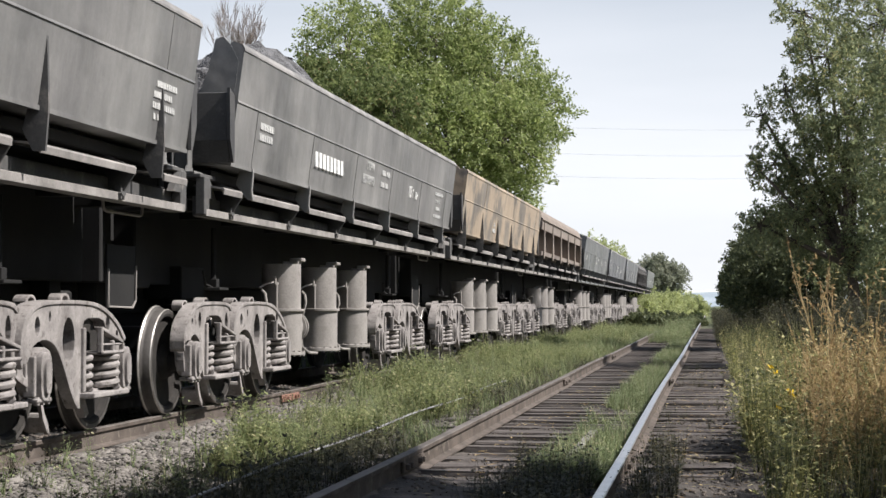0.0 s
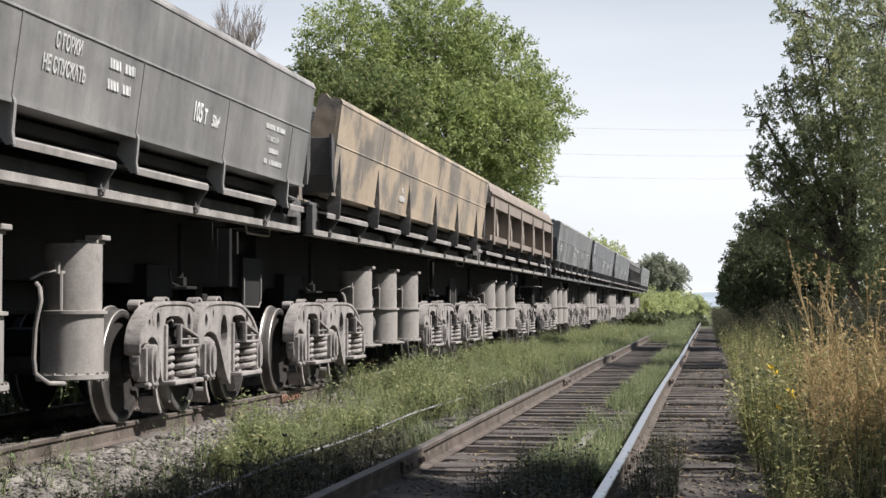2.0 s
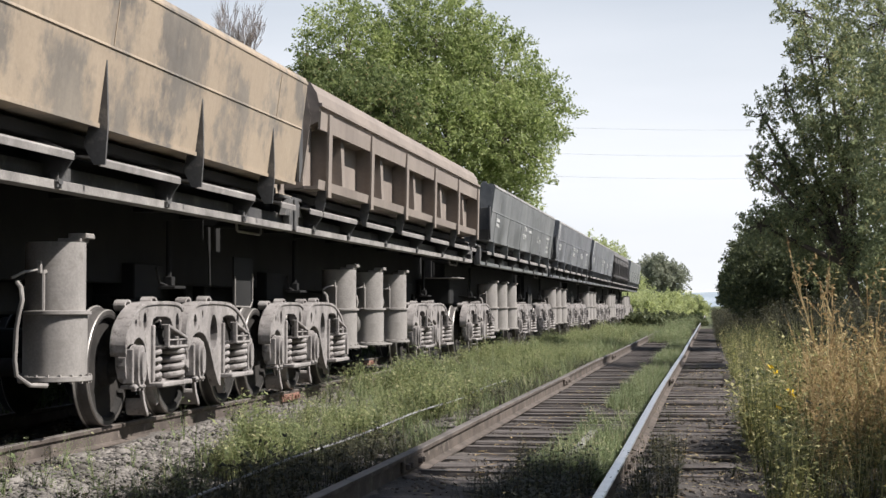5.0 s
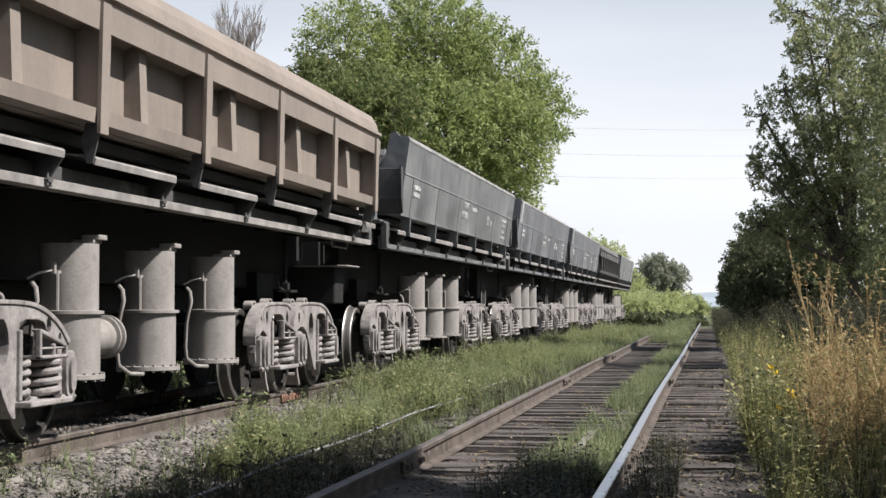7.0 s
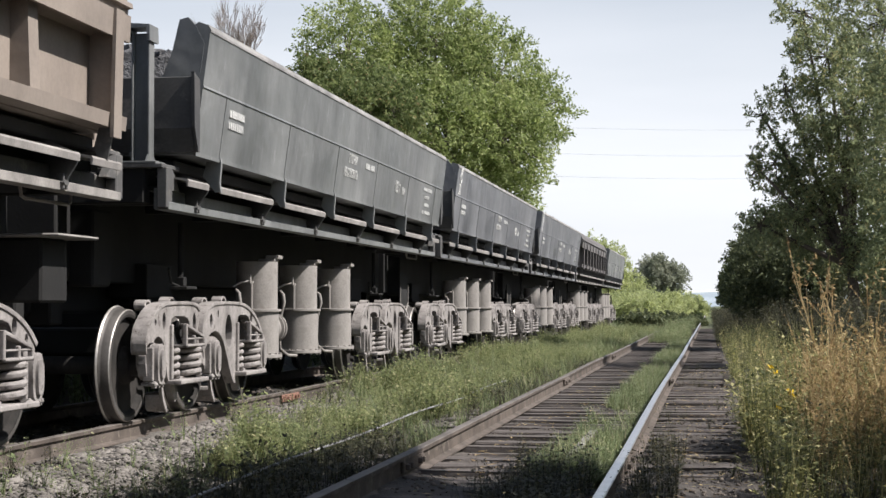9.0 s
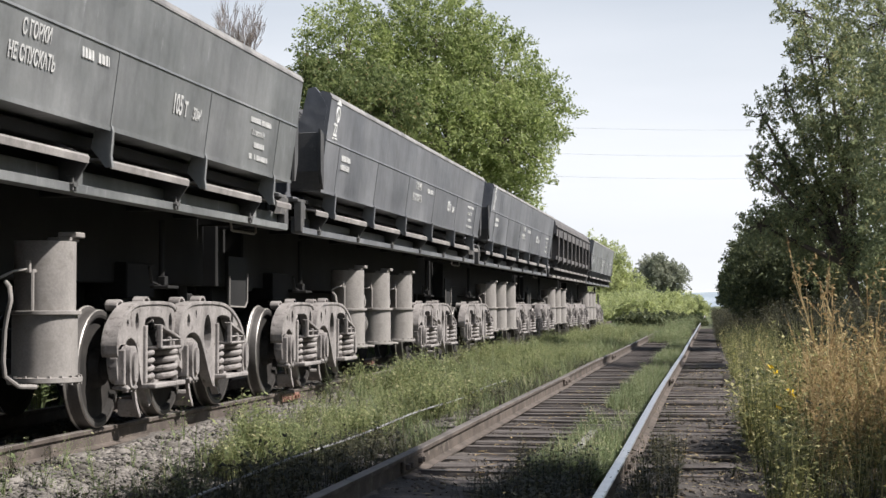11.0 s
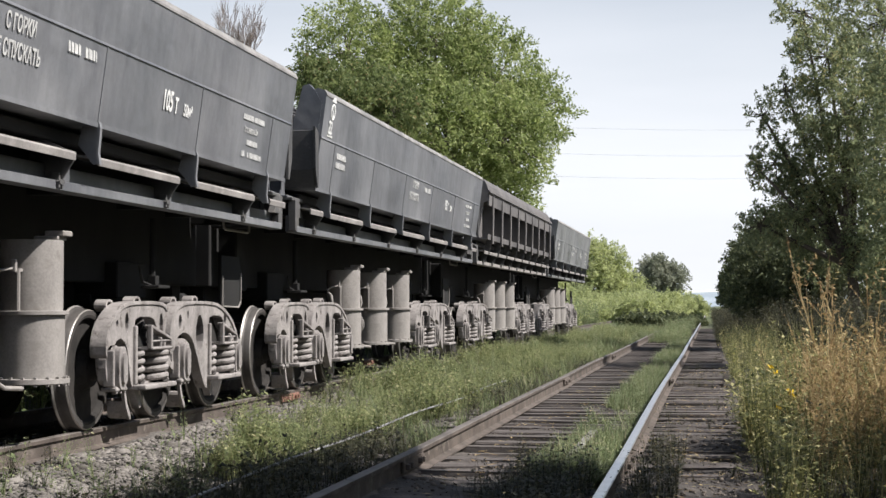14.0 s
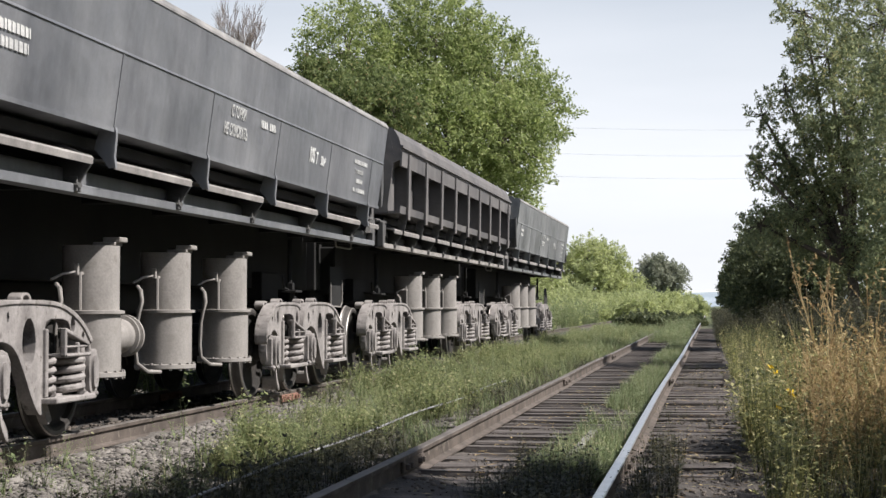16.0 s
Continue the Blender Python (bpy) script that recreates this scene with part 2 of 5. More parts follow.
def part(name, bm, material, parent=None, label=""):
    me = bpy.data.meshes.new(name)
    if isinstance(bm, bmesh.types.BMesh):
        bmesh.ops.recalc_face_normals(bm, faces=bm.faces)
        bm.to_mesh(me)
        bm.free()
    else:
        me.from_pydata([tuple(v) for v in bm[0]], [], bm[1])
    for mt in material if isinstance(material, (list, tuple)) else [material]:
        me.materials.append(mt)
    ob = new(name, me)
    ob.parent = parent
    return tagged(ob, label)


def same(ob, at, parent=None):
    """Another object on ob's mesh, at the place at in its parent's space."""
    o = new(ob.name.split(".")[0], ob.data)
    o.parent = parent
    o.matrix_basis = at if isinstance(at, Matrix) else Matrix.Translation(at)
    if "label" in ob:
        o["label"] = ob["label"]
    return o


def smooth(ob, angle=40):
    me = ob.data
    me.polygons.foreach_set("use_smooth", [True] * len(me.polygons))
    me.set_sharp_from_angle(angle=radians(angle))
    return ob


def add_box(bm, x0, x1, y0, y1, z0, z1, bevel=0.0, turn=None):
    m = Matrix.LocRotScale(((x0 + x1) / 2, (y0 + y1) / 2, (z0 + z1) / 2), turn, (x1 - x0, y1 - y0, z1 - z0))
    vs = bmesh.ops.create_cube(bm, size=1, matrix=m)["verts"]
    if bevel:
        es = list({e for v in vs for e in v.link_edges})
        bmesh.ops.bevel(bm, geom=es, offset=bevel, segments=1, affect="EDGES")


def boxes(rows, bevel=0.006):
    bm = bmesh.new()
    for r in rows:
        add_box(bm, *r, bevel=bevel)
    return bm


def add_prism(bm, outline, a, b, axis="x", holes=()):
    """A flat outline, with holes, given thickness from a to b along an axis."""
    def at(p, q, d):
        return {"x": (d, p, q), "y": (p, d, q), "z": (p, q, d)}[axis]
    edges = []
    for loop in (outline, *holes):
        vs = [bm.verts.new(at(p, q, a)) for p, q in loop]
        edges += [bm.edges.new((vs[i], vs[(i + 1) % len(vs)])) for i in range(len(vs))]
    fs = [f for f in bmesh.ops.triangle_fill(bm, edges=edges, use_beauty=True)["geom"] if isinstance(f, bmesh.types.BMFace)]
    ext = bmesh.ops.extrude_face_region(bm, geom=fs)["geom"]
    shift = Vector(at(0, 0, b)) - Vector(at(0, 0, a))
    bmesh.ops.translate(bm, verts=[v for v in ext if isinstance(v, bmesh.types.BMVert)], vec=shift)


def rounded(pts, times=2):
    """Corner cutting: turns an angular outline into a cast one."""
    for _ in range(times):
        out = []
        for i, p in enumerate(pts):
            q = pts[(i + 1) % len(pts)]
            out += [(p[0] * 0.78 + q[0] * 0.22, p[1] * 0.78 + q[1] * 0.22), (p[0] * 0.22 + q[0] * 0.78, p[1] * 0.22 + q[1] * 0.78)]
        pts = out
    return pts


def oval(cy, cz, ry, rz, n=12):
    return [(cy + ry * math.cos(2 * math.pi * i / n), cz + rz * math.sin(2 * math.pi * i / n)) for i in range(n)]


def lathe(profile, n=28, axis="z", close=False):
    """Verts and faces of a profile of (radius, height) turned round an axis."""
    vs, fs = [], []
    for r, h in profile:
        for i in range(n):
            c, s = r * math.cos(2 * math.pi * i / n), r * math.sin(2 * math.pi * i / n)
            vs.append({"z": (c, s, h), "x": (h, c, s), "y": (c, h, s)}[axis])
    k = len(profile)
    for j in range(k if close else k - 1):
        for i in range(n):
            a, b = j * n + i, j * n + (i + 1) % n
            c, d = ((j + 1) % k) * n + (i + 1) % n, ((j + 1) % k) * n + i
            fs.append((a, b, c, d))
    return vs, fs


def merged(*meshes):
    vs, fs = [], []
    for v, f in meshes:
        o = len(vs)
        vs += list(v)
        fs += [tuple(i + o for i in q) for q in f]
    return vs, fs


def tube(path, radius, n=6):
    """Verts and faces of a round rod along a path; radius may change along it."""
    pts = [Vector(p) for p in path]
    vs, fs = [], []
    side = None
    for i, p in enumerate(pts):
        d = (pts[min(i + 1, len(pts) - 1)] - pts[max(i - 1, 0)]).normalized()
        if side is None:
            side = d.orthogonal().normalized()
        side = (side - d * side.dot(d)).normalized()
        up = d.cross(side)
        r = radius[i] if isinstance(radius, (list, tuple)) else radius
        for k in range(n):
            a = 2 * math.pi * k / n
            vs.append(p + (side * math.cos(a) + up * math.sin(a)) * r)
    for i in range(len(pts) - 1):
        for k in range(n):
            fs.append((i * n + k, i * n + (k + 1) % n, (i + 1) * n + (k + 1) % n, (i + 1) * n + k))
    fs += [tuple(range(n - 1, -1, -1)), tuple(range((len(pts) - 1) * n, len(pts) * n))]
    return vs, fs


def big_mesh(name, verts, faces, material, parent=None):
    """A mesh from arrays: verts (n, 3), faces (m, k)."""
    me = bpy.data.meshes.new(name)
    verts, faces = np.asarray(verts, np.float32), np.asarray(faces, np.int32)
    me.vertices.add(len(verts))
    me.vertices.foreach_set("co", verts.ravel())
    me.loops.add(faces.size)
    me.loops.foreach_set("vertex_index", faces.ravel())
    me.polygons.add(len(faces))
    me.polygons.foreach_set("loop_start", np.arange(0, faces.size, faces.shape[1], dtype=np.int32))
    me.update(calc_edges=True)
    me.materials.append(material)
    ob = new(name, me)
    ob.parent = parent
    return ob


def scattered(template, places, sizes, turns, leans=None):
    """Copies of a template (verts, quads) as arrays, each at its place, size and turn about the upright."""
    tv, tf = np.asarray(template[0], float), np.asarray(template[1], int)
    c, s = np.cos(turns)[:, None], np.sin(turns)[:, None]
    x, y, z = tv[:, 0][None], tv[:, 1][None], tv[:, 2][None]
    out = np.stack([(x * c - y * s), (x * s + y * c), z + 0 * c], -1) * sizes[:, None, None]
    if leans is not None:
        out[:, :, 0] += out[:, :, 2] * leans[:, 0:1]
        out[:, :, 1] += out[:, :, 2] * leans[:, 1:2]
    out += places[:, None, :]
    n = len(tv)
    faces = tf[None] + (np.arange(len(places)) * n)[:, None, None]
    return out.reshape(-1, 3), faces.reshape(-1, tf.shape[1])


def leaf_cloud(centres, length, width, droop=0.3):
    """One folded rhombus leaf at each centre, turned at random."""
    n = len(centres)
    d = rng.normal(size=(n, 3))
    d[:, 2] -= droop
    d /= np.linalg.norm(d, axis=1)[:, None]
    w = np.cross(d, rng.normal(size=(n, 3)))
    w /= np.linalg.norm(w, axis=1)[:, None] + 1e-9
    k = rng.uniform(0.6, 1.35, (n, 1))
    a, b = d * length * k * 0.5, w * width * k * 0.5
    v = np.stack([centres - a, centres + b - a * 0.1, centres + a, centres - b - a * 0.1], 1)
    return v.reshape(-1, 3), np.arange(4 * n).reshape(n, 4)


# ---- ground, distance ----
NEAR_RAILS, FAR_TRACK = (-0.65, -2.24), -6.15


def ground_height(x, y):
    """Ballast beds under both tracks, a hollow between them, a rising bank to the east."""
    z = -0.215 + 0 * x
    z = z - 0.12 * np.exp(-((x + 3.75) / 0.55) ** 2)
    z = z + 0.20 * (np.clip(x - 0.35, 0, 2.5) / 2.5) + 0.5 * (np.clip(x - 2.5, 0, 12) / 12)
    z = z + 0.75 * (np.clip(-8.2 - x, 0, 2.5) / 2.5)
    z = z + 0.05 * np.exp(-((x + 6.15) / 1.55) ** 6)
    bed = np.clip((x + 2.7) / 0.3, 0, 1) * np.clip((0.6 - x) / 0.3, 0, 1)
    z = z + bed * (-0.012 + 0.024 * np.sin(x * 3.1 + 1.7 * np.sin(y * 0.9)) * np.sin(y * 1.7 + 0.8 * x) + 0.018 * np.clip((x + 0.62) / 0.2, 0, 1) + 0.045 * np.clip((13.4 - y + 0.8 * np.sin(x * 2.3)) / 1.5, 0, 1))
    z = z + 0.018 * np.sin(x * 2.3 + y * 0.7) * np.sin(y * 1.1 - x) + 0.01 * np.sin(x * 7 + y * 3)
    return z


def build_ground():
    xs = np.concatenate([np.linspace(-3000, -300, 8)[:-1], np.linspace(-300, -14, 14)[:-1], np.arange(-14, 8, 0.14), np.linspace(8, 300, 14), np.linspace(300, 3000, 8)[1:]])
    ys = np.concatenate([np.linspace(-300, 4, 16)[:-1], np.arange(4, 36, 0.16), np.arange(36, 150, 1.5), np.linspace(150, 600, 12), np.linspace(600, 4500, 9)[1:]])
    X, Y = np.meshgrid(xs, ys)
    Z = ground_height(X, Y)
    near = (np.abs(X + 3) < 11) & (Y > 4) & (Y < 36)
    Z = Z + near * rng.normal(0, 0.006, Z.shape)
    v = np.stack([X, Y, Z], -1).reshape(-1, 3)
    n, m = len(ys), len(xs)
    i = (np.arange(n - 1)[:, None] * m + np.arange(m - 1)[None]).ravel()
    g = big_mesh("ground", v, np.stack([i, i + 1, i + m + 1, i + m], 1), EARTH)
    g.data.polygons.foreach_set("use_smooth", [True] * len(g.data.polygons))
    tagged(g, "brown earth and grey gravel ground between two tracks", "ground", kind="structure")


def build_distance():
    """A pale field and a haze-blue wooded ridge at the end of the line."""
    # The ridge has no blue of its own; distance haze is painted into its cover.
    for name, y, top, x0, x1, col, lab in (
            ("far_ridge", 1500, 14.0, -700, 500, ((0.24, 0.29, 0.33), (0.32, 0.37, 0.41)), "distant wooded ridge, blue with haze put into the colour"),
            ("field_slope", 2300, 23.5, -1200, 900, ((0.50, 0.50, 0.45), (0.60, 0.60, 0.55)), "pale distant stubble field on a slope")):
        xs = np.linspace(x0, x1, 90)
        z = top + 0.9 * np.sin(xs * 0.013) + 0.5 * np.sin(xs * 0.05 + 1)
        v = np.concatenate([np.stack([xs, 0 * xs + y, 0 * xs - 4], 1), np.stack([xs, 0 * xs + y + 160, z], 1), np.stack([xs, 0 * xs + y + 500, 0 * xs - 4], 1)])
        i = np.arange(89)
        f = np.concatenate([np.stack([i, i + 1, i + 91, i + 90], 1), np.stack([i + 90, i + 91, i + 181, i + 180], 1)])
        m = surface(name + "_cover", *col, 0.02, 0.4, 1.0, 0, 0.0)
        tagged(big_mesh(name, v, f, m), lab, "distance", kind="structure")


# ---- tracks ----
RAIL_OUT = [(-0.066, -0.175), (0.066, -0.175), (0.066, -0.163), (0.012, -0.145), (0.010, -0.045), (0.034, -0.036), (0.036, -0.006), (0.030, 0.0),
            (-0.030, 0.0), (-0.036, -0.006), (-0.034, -0.036), (-0.010, -0.045), (-0.012, -0.145), (-0.066, -0.163)]


def rail(x, parent, y0, y1, top, joints, drop=0.0):
    """Rails laid end to end, each with the slight dip and kink of an old track at its joints."""
    cuts = [y0] + [j for j in joints if y0 < j < y1] + [y1]
    for a, b in zip(cuts, cuts[1:]):
        ys = np.linspace(a + 0.004, b - 0.004, max(3, int(min(b - a, 40) / 1.5)))
        vs, fs, mats = [], [], []
        k = len(RAIL_OUT)
        for y in ys:
            u = (y - a) / (b - a)
            sag = -0.012 * (1 - 4 * u * (1 - u)) * (top is BRIGHT or top is WORN)
            dx = 0.012 * math.sin(y * 0.23 + x) * (y < 120)
            vs += [(x + p + dx, y, q + sag + drop) for p, q in RAIL_OUT]
        for i in range(len(ys) - 1):
            for j in range(k):
                fs.append((i * k + j, i * k + (j + 1) % k, (i + 1) * k + (j + 1) % k, (i + 1) * k + j))
                mats.append(1 if j in (6, 7, 8) else 0)
        fs += [tuple(range(k - 1, -1, -1)), tuple(range((len(ys) - 1) * k, len(ys) * k))]
        ob = part("rail", (vs, fs), [RUST, top], parent)
        ob.data.polygons.foreach_set("material_index", mats + [0, 0])


def fishplate(x, y, parent, material):
    bm = boxes([(x + 0.012, x + 0.040, y - 0.42, y + 0.42, -0.140, -0.048)], 0.008)
    for d in (-0.33, -0.20, 0.20, 0.33):
        add_box(bm, x + 0.036, x + 0.072, y + d - 0.022, y + d + 0.022, -0.118, -0.074, 0.006)
    p = part("fishplate", bm, material, parent)
    return p


def sleeper(length, width, height, seed):
    r = random.Random(seed)
    bm = bmesh.new()
    add_box(bm, -length / 2, length / 2, -width / 2, width / 2, -height, 0, 0.014)
    for v in bm.verts:
        v.co += Vector((r.uniform(-0.03, 0.03), r.uniform(-0.012, 0.012), r.uniform(-0.010, 0.006)))
    return bm


def build_tracks():
    near = thing("railway_track", "overgrown old track with rusty rails on weathered timber sleepers", "railway track", kind="structure")
    joints = [-3.2, 9.3, 12.2, 24.7, 37.2, 49.7, 62.2]
    rail(NEAR_RAILS[0], near, -8, 420, BRIGHT, [12.2 + 0.3, 25.9, 38.4])
    rail(NEAR_RAILS[1], near, -8, 300, WORN, [12.2, 25.6, 38.0])
    rail(-1.10, near, 11.7, 15.5, LEDGE, [], -0.085)  # a loose spare rail in the weeds
    for x, ys in ((NEAR_RAILS[0], (12.5, 25.9, 38.4)), (NEAR_RAILS[1], (12.2, 25.6, 38.0))):
        for y in ys:
            fishplate(x, y, near, RUST)
    kinds = [part("sleeper", sleeper(3.05, 0.25, 0.16, i), TIMBER, near) for i in range(6)]
    r = random.Random(3)
    y, i = 6.0, 0
    while y < 92:
        m = pose(-1.32 + r.uniform(-0.07, 0.07), y, -0.178 + r.uniform(-0.012, 0.008), r.uniform(-1.5, 1.5), r.uniform(-0.5, 0.5), r.uniform(-1.6, 1.6))
        if i < 6:
            kinds[i].matrix_basis = m
        else:
            same(kinds[i % 6], m, near)
        y += 0.58 + r.uniform(-0.03, 0.03)
        i += 1
    far = thing("railway_track", "dusty track on gravel ballast under the moving train", "railway track", kind="structure")
    for x in (FAR_TRACK + 0.795, FAR_TRACK - 0.795):
        rail(x, far, -30, 420, WORN, [7.6, 20.6, 33.1, 45.6])
        for y in (7.6, 20.6, 33.1, 45.6):
            fishplate(x, y, far, RED_LUG)
    kinds = [part("sleeper", sleeper(2.75, 0.25, 0.16, 20 + i), DARK_SLEEPER, far) for i in range(4)]
    y, i = 2.0, 0
    while y < 110:
        m = pose(FAR_TRACK + r.uniform(-0.04, 0.04), y, -0.185 + r.uniform(-0.012, 0.004), 0, 0, r.uniform(-1, 1))
        if i < 4:
            kinds[i].matrix_basis = m
        else:
            same(kinds[i % 4], m, far)
        y += 0.58
        i += 1


# ---- the train ----
WHEEL_R = 0.525
PITCH = 14.9


TRAVEL_T = (0, 1, 2, 3, 4, 5.5, 7, 8, 9, 10, 11, 12, 13, 14, 15, 16)
TRAVEL_S = (-60.95, -55.75, -50.45, -45.2, -40.05, -32.65, -25.3, -20.25, -15.15, -10.15, -5.1, -0.05, 4.97, 10.0, 14.98, 19.8)
TRAVEL_FIT = np.polyfit(TRAVEL_T, TRAVEL_S, 5)


def travel(t):
    """Metres that the train has gone, counted from its place at 12 s."""
    return float(np.polyval(TRAVEL_FIT, t))


def wheelset_mesh():
    prof = [(0.10, 0.66), (0.145, 0.67), (0.145, 0.70), (0.20, 0.725), (0.38, 0.705), (0.455, 0.715), (0.468, 0.705), (0.552, 0.705), (0.556, 0.718),
            (0.547, 0.735), (0.531, 0.748), (0.525, 0.765), (0.520, 0.828), (0.512, 0.838), (0.475, 0.840), (0.450, 0.832), (0.435, 0.79), (0.28, 0.775), (0.18, 0.79),
            (0.145, 0.87), (0.10, 0.875), (0.08, 0.98), (0.0, 0.98)]
    v, f = lathe(prof, 40, "x")
    mats = []
    for j in range(len(prof) - 1):
        mats += [2 if j in (8, 12) else 1 if j in (7, 9, 10, 11, 13) else 0] * 40
    bore = [(-x, y, z) for x, y, z in v]
    back = [tuple(reversed(q)) for q in f]
    ax, af = lathe([(0.0, -0.7), (0.085, -0.7), (0.085, 0.7), (0.0, 0.7)], 16, "x")
    vs, fs = merged((v, f), (bore, back), (ax, af))
    # a few bolt holes' worth of grease spots make the turning show
    return vs, fs, mats + mats + [0] * len(af)


def spring_mesh(radius, wire, height, turns):
    n = int(turns * 14)
    path = [(radius * math.cos(2 * math.pi * i / 14), radius * math.sin(2 * math.pi * i / 14), wire + (height - 2 * wire) * min(max((i - 7) / (n - 14), 0), 1)) for i in range(n + 1)]
    return tube(path, wire, 7)


LEADING = [(-1.90, 0.47), (-1.93, 0.76), (-1.86, 0.90), (-1.58, 1.06), (-1.30, 1.10), (-0.47, 1.10), (-0.36, 1.03), (-0.34, 0.62), (-0.38, 0.47), (-0.40, 0.33),
           (-1.26, 0.33), (-1.33, 0.42), (-1.37, 0.60), (-1.43, 0.74), (-1.58, 0.80), (-1.73, 0.75), (-1.78, 0.47)]
TRAILING = [(-0.36, 0.64), (-0.36, 0.84), (-0.28, 0.99), (-0.10, 1.08), (0.25, 1.105), (1.02, 1.10), (1.32, 1.05), (1.62, 0.93), (1.80, 0.80), (1.80, 0.62), (1.64, 0.56), (1.60, 0.33),
            (0.90, 0.33), (0.84, 0.24), (0.74, 0.25), (0.60, 0.40), (0.46, 0.60), (0.30, 0.77), (0.08, 0.825), (-0.14, 0.78), (-0.24, 0.64)]


def side_frame(trailing):
    """One cast half of a three-axle bogie's side frame: arch, window for the springs, lightening holes, lugs, spring plank."""
    bm = bmesh.new()
    y0, y1, face = (0.80, 1.60, 1.10) if trailing else (-1.28, -0.42, 1.06)
    window = rounded([(y0 + 0.05, 0.39), (y1 - 0.05, 0.39), (y1 - 0.05, 0.80), (y1 - 0.20, 0.86), (y1 - 0.30, 0.975), (y0 + 0.09, 0.975), (y0 + 0.05, 0.88)], 1)
    if trailing:
        holes = [window, oval(0.56, 0.80, 0.125, 0.185, 14), oval(-0.06, 0.92, 0.05, 0.075, 10), oval(0.18, 0.99, 0.022, 0.045, 8), oval(1.42, 0.925, 0.045, 0.075, 10), oval(1.64, 0.83, 0.03, 0.04, 8)]
        rim = [(-0.39, 0.64), (-0.39, 0.85), (-0.30, 1.00), (-0.11, 1.10), (0.25, 1.125), (1.02, 1.12), (1.34, 1.065), (1.65, 0.945), (1.83, 0.80)]
    else:
        holes = [window, oval(-1.42, 0.93, 0.045, 0.085, 10), oval(-1.66, 0.92, 0.03, 0.035, 8), oval(-0.50, 0.90, 0.05, 0.11, 10)]
        rim = [(-1.955, 0.66), (-1.96, 0.77), (-1.88, 0.92), (-1.59, 1.08), (-1.30, 1.12), (-0.46, 1.12), (-0.33, 1.05)]
    add_prism(bm, rounded(TRAILING if trailing else LEADING, 2), face - 0.10, face, "x", holes)
    # rolled rim that follows the arch, a little proud of the web
    for _ in range(2):
        rim = [rim[0]] + [((a[0] * u + b[0] * v) / 4, (a[1] * u + b[1] * v) / 4) for a, b in zip(rim, rim[1:]) for u, v in ((3, 1), (1, 3))] + [rim[-1]]
    mid = 0.83 if trailing else -1.1
    add_prism(bm, rim + [(a * 0.97 + mid * 0.03, b - 0.032) for a, b in reversed(rim)], face - 0.135, face + 0.012)
    # spring plank, guides, wedge bracket with its slots
    for a, b, c, d, q, e in ((y0, y1, 0.325, 0.372, -0.12, 0.13), (y0 + 0.02, y0 + 0.07, 0.37, 0.90, -0.12, 0.03), (y1 - 0.07, y1 - 0.02, 0.37, 0.80, -0.12, 0.03),
                             (y0 + 0.17, y1 - 0.10, 0.675, 0.705, -0.05, 0.125), (y0 + 0.17, y1 - 0.10, 0.745, 0.765, 0.06, 0.115),
                             (y0 + 0.17, y0 + 0.205, 0.675, 0.90, 0.075, 0.125), (y0 + 0.44, y0 + 0.475, 0.69, 0.79, 0.08, 0.12), (y1 - 0.13, y1 - 0.10, 0.675, 0.765, 0.08, 0.125)):
        add_box(bm, face + q, face + e, a, b, c, d, 0.009)
    add_prism(bm, [(y0 + 0.17, 0.90), (y0 + 0.20, 0.905), (y1 - 0.12, 0.785), (y1 - 0.12, 0.76), (y0 + 0.21, 0.875)], face + 0.05, face + 0.12)
    # slanting strut that carries the brake gear
    foot = (0.86, 0.27) if trailing else (-1.16, 0.26)
    add_prism(bm, [(foot[0] - 0.05, 0.35), (foot[0] + 0.05, 0.36), (foot[0] + 0.17, foot[1] - 0.08), (foot[0] + 0.10, foot[1] - 0.11)], face - 0.08, face - 0.01)
    # lifting lugs
    for y, z in (((0.12, 1.13), (0.80, 1.145)) if trailing else ((-1.5, 1.10), (-0.8, 1.13))):
        add_prism(bm, oval(y, z - 0.02, 0.10, 0.055, 14), face - 0.24, face - 0.13, "x", [oval(y, z - 0.015, 0.06, 0.028, 10)])
    return bm


def bearing_plate():
    """Cast adapter that fills the arch beside the middle axle box, with a round hole."""
    bm = bmesh.new()
    add_prism(bm, rounded([(-0.46, 0.72), (-0.10, 0.765), (0.24, 0.755), (0.33, 0.64), (0.27, 0.46), (0.08, 0.40), (-0.20, 0.47), (-0.46, 0.58)], 1), 0.98, 1.065, "x", [oval(-0.19, 0.60, 0.06, 0.065, 12)])
    return bm


def axle_box():
    """Bearing housing: a long upright cap between two lugs, bolted at its foot."""
    bm = bmesh.new()
    add_prism(bm, rounded([(-0.15, -0.13), (0.15, -0.13), (0.19, 0.06), (0.13, 0.21), (-0.13, 0.21), (-0.19, 0.06)], 1), 0.98, 1.06)
    add_prism(bm, rounded([(-0.09, -0.17), (0.09, -0.17), (0.105, 0.10), (0.06, 0.20), (-0.06, 0.20), (-0.105, 0.10)], 2), 1.05, 1.15)
    add_prism(bm, rounded([(-0.05, -0.12), (0.05, -0.12), (0.06, 0.10), (0.0, 0.16), (-0.06, 0.10)], 2), 1.145, 1.175)
    for d in (-0.13, 0.13):
        add_box(bm, 1.02, 1.12, d - 0.02, d + 0.02, -0.14, 0.17, 0.008)
    add_box(bm, 1.0, 1.14, -0.14, 0.14, -0.185, -0.15, 0.008)
    for d in (-0.10, 0.0, 0.10):
        add_box(bm, 1.09, 1.135, d - 0.016, d + 0.016, -0.205, -0.14, 0.005)
    return bm


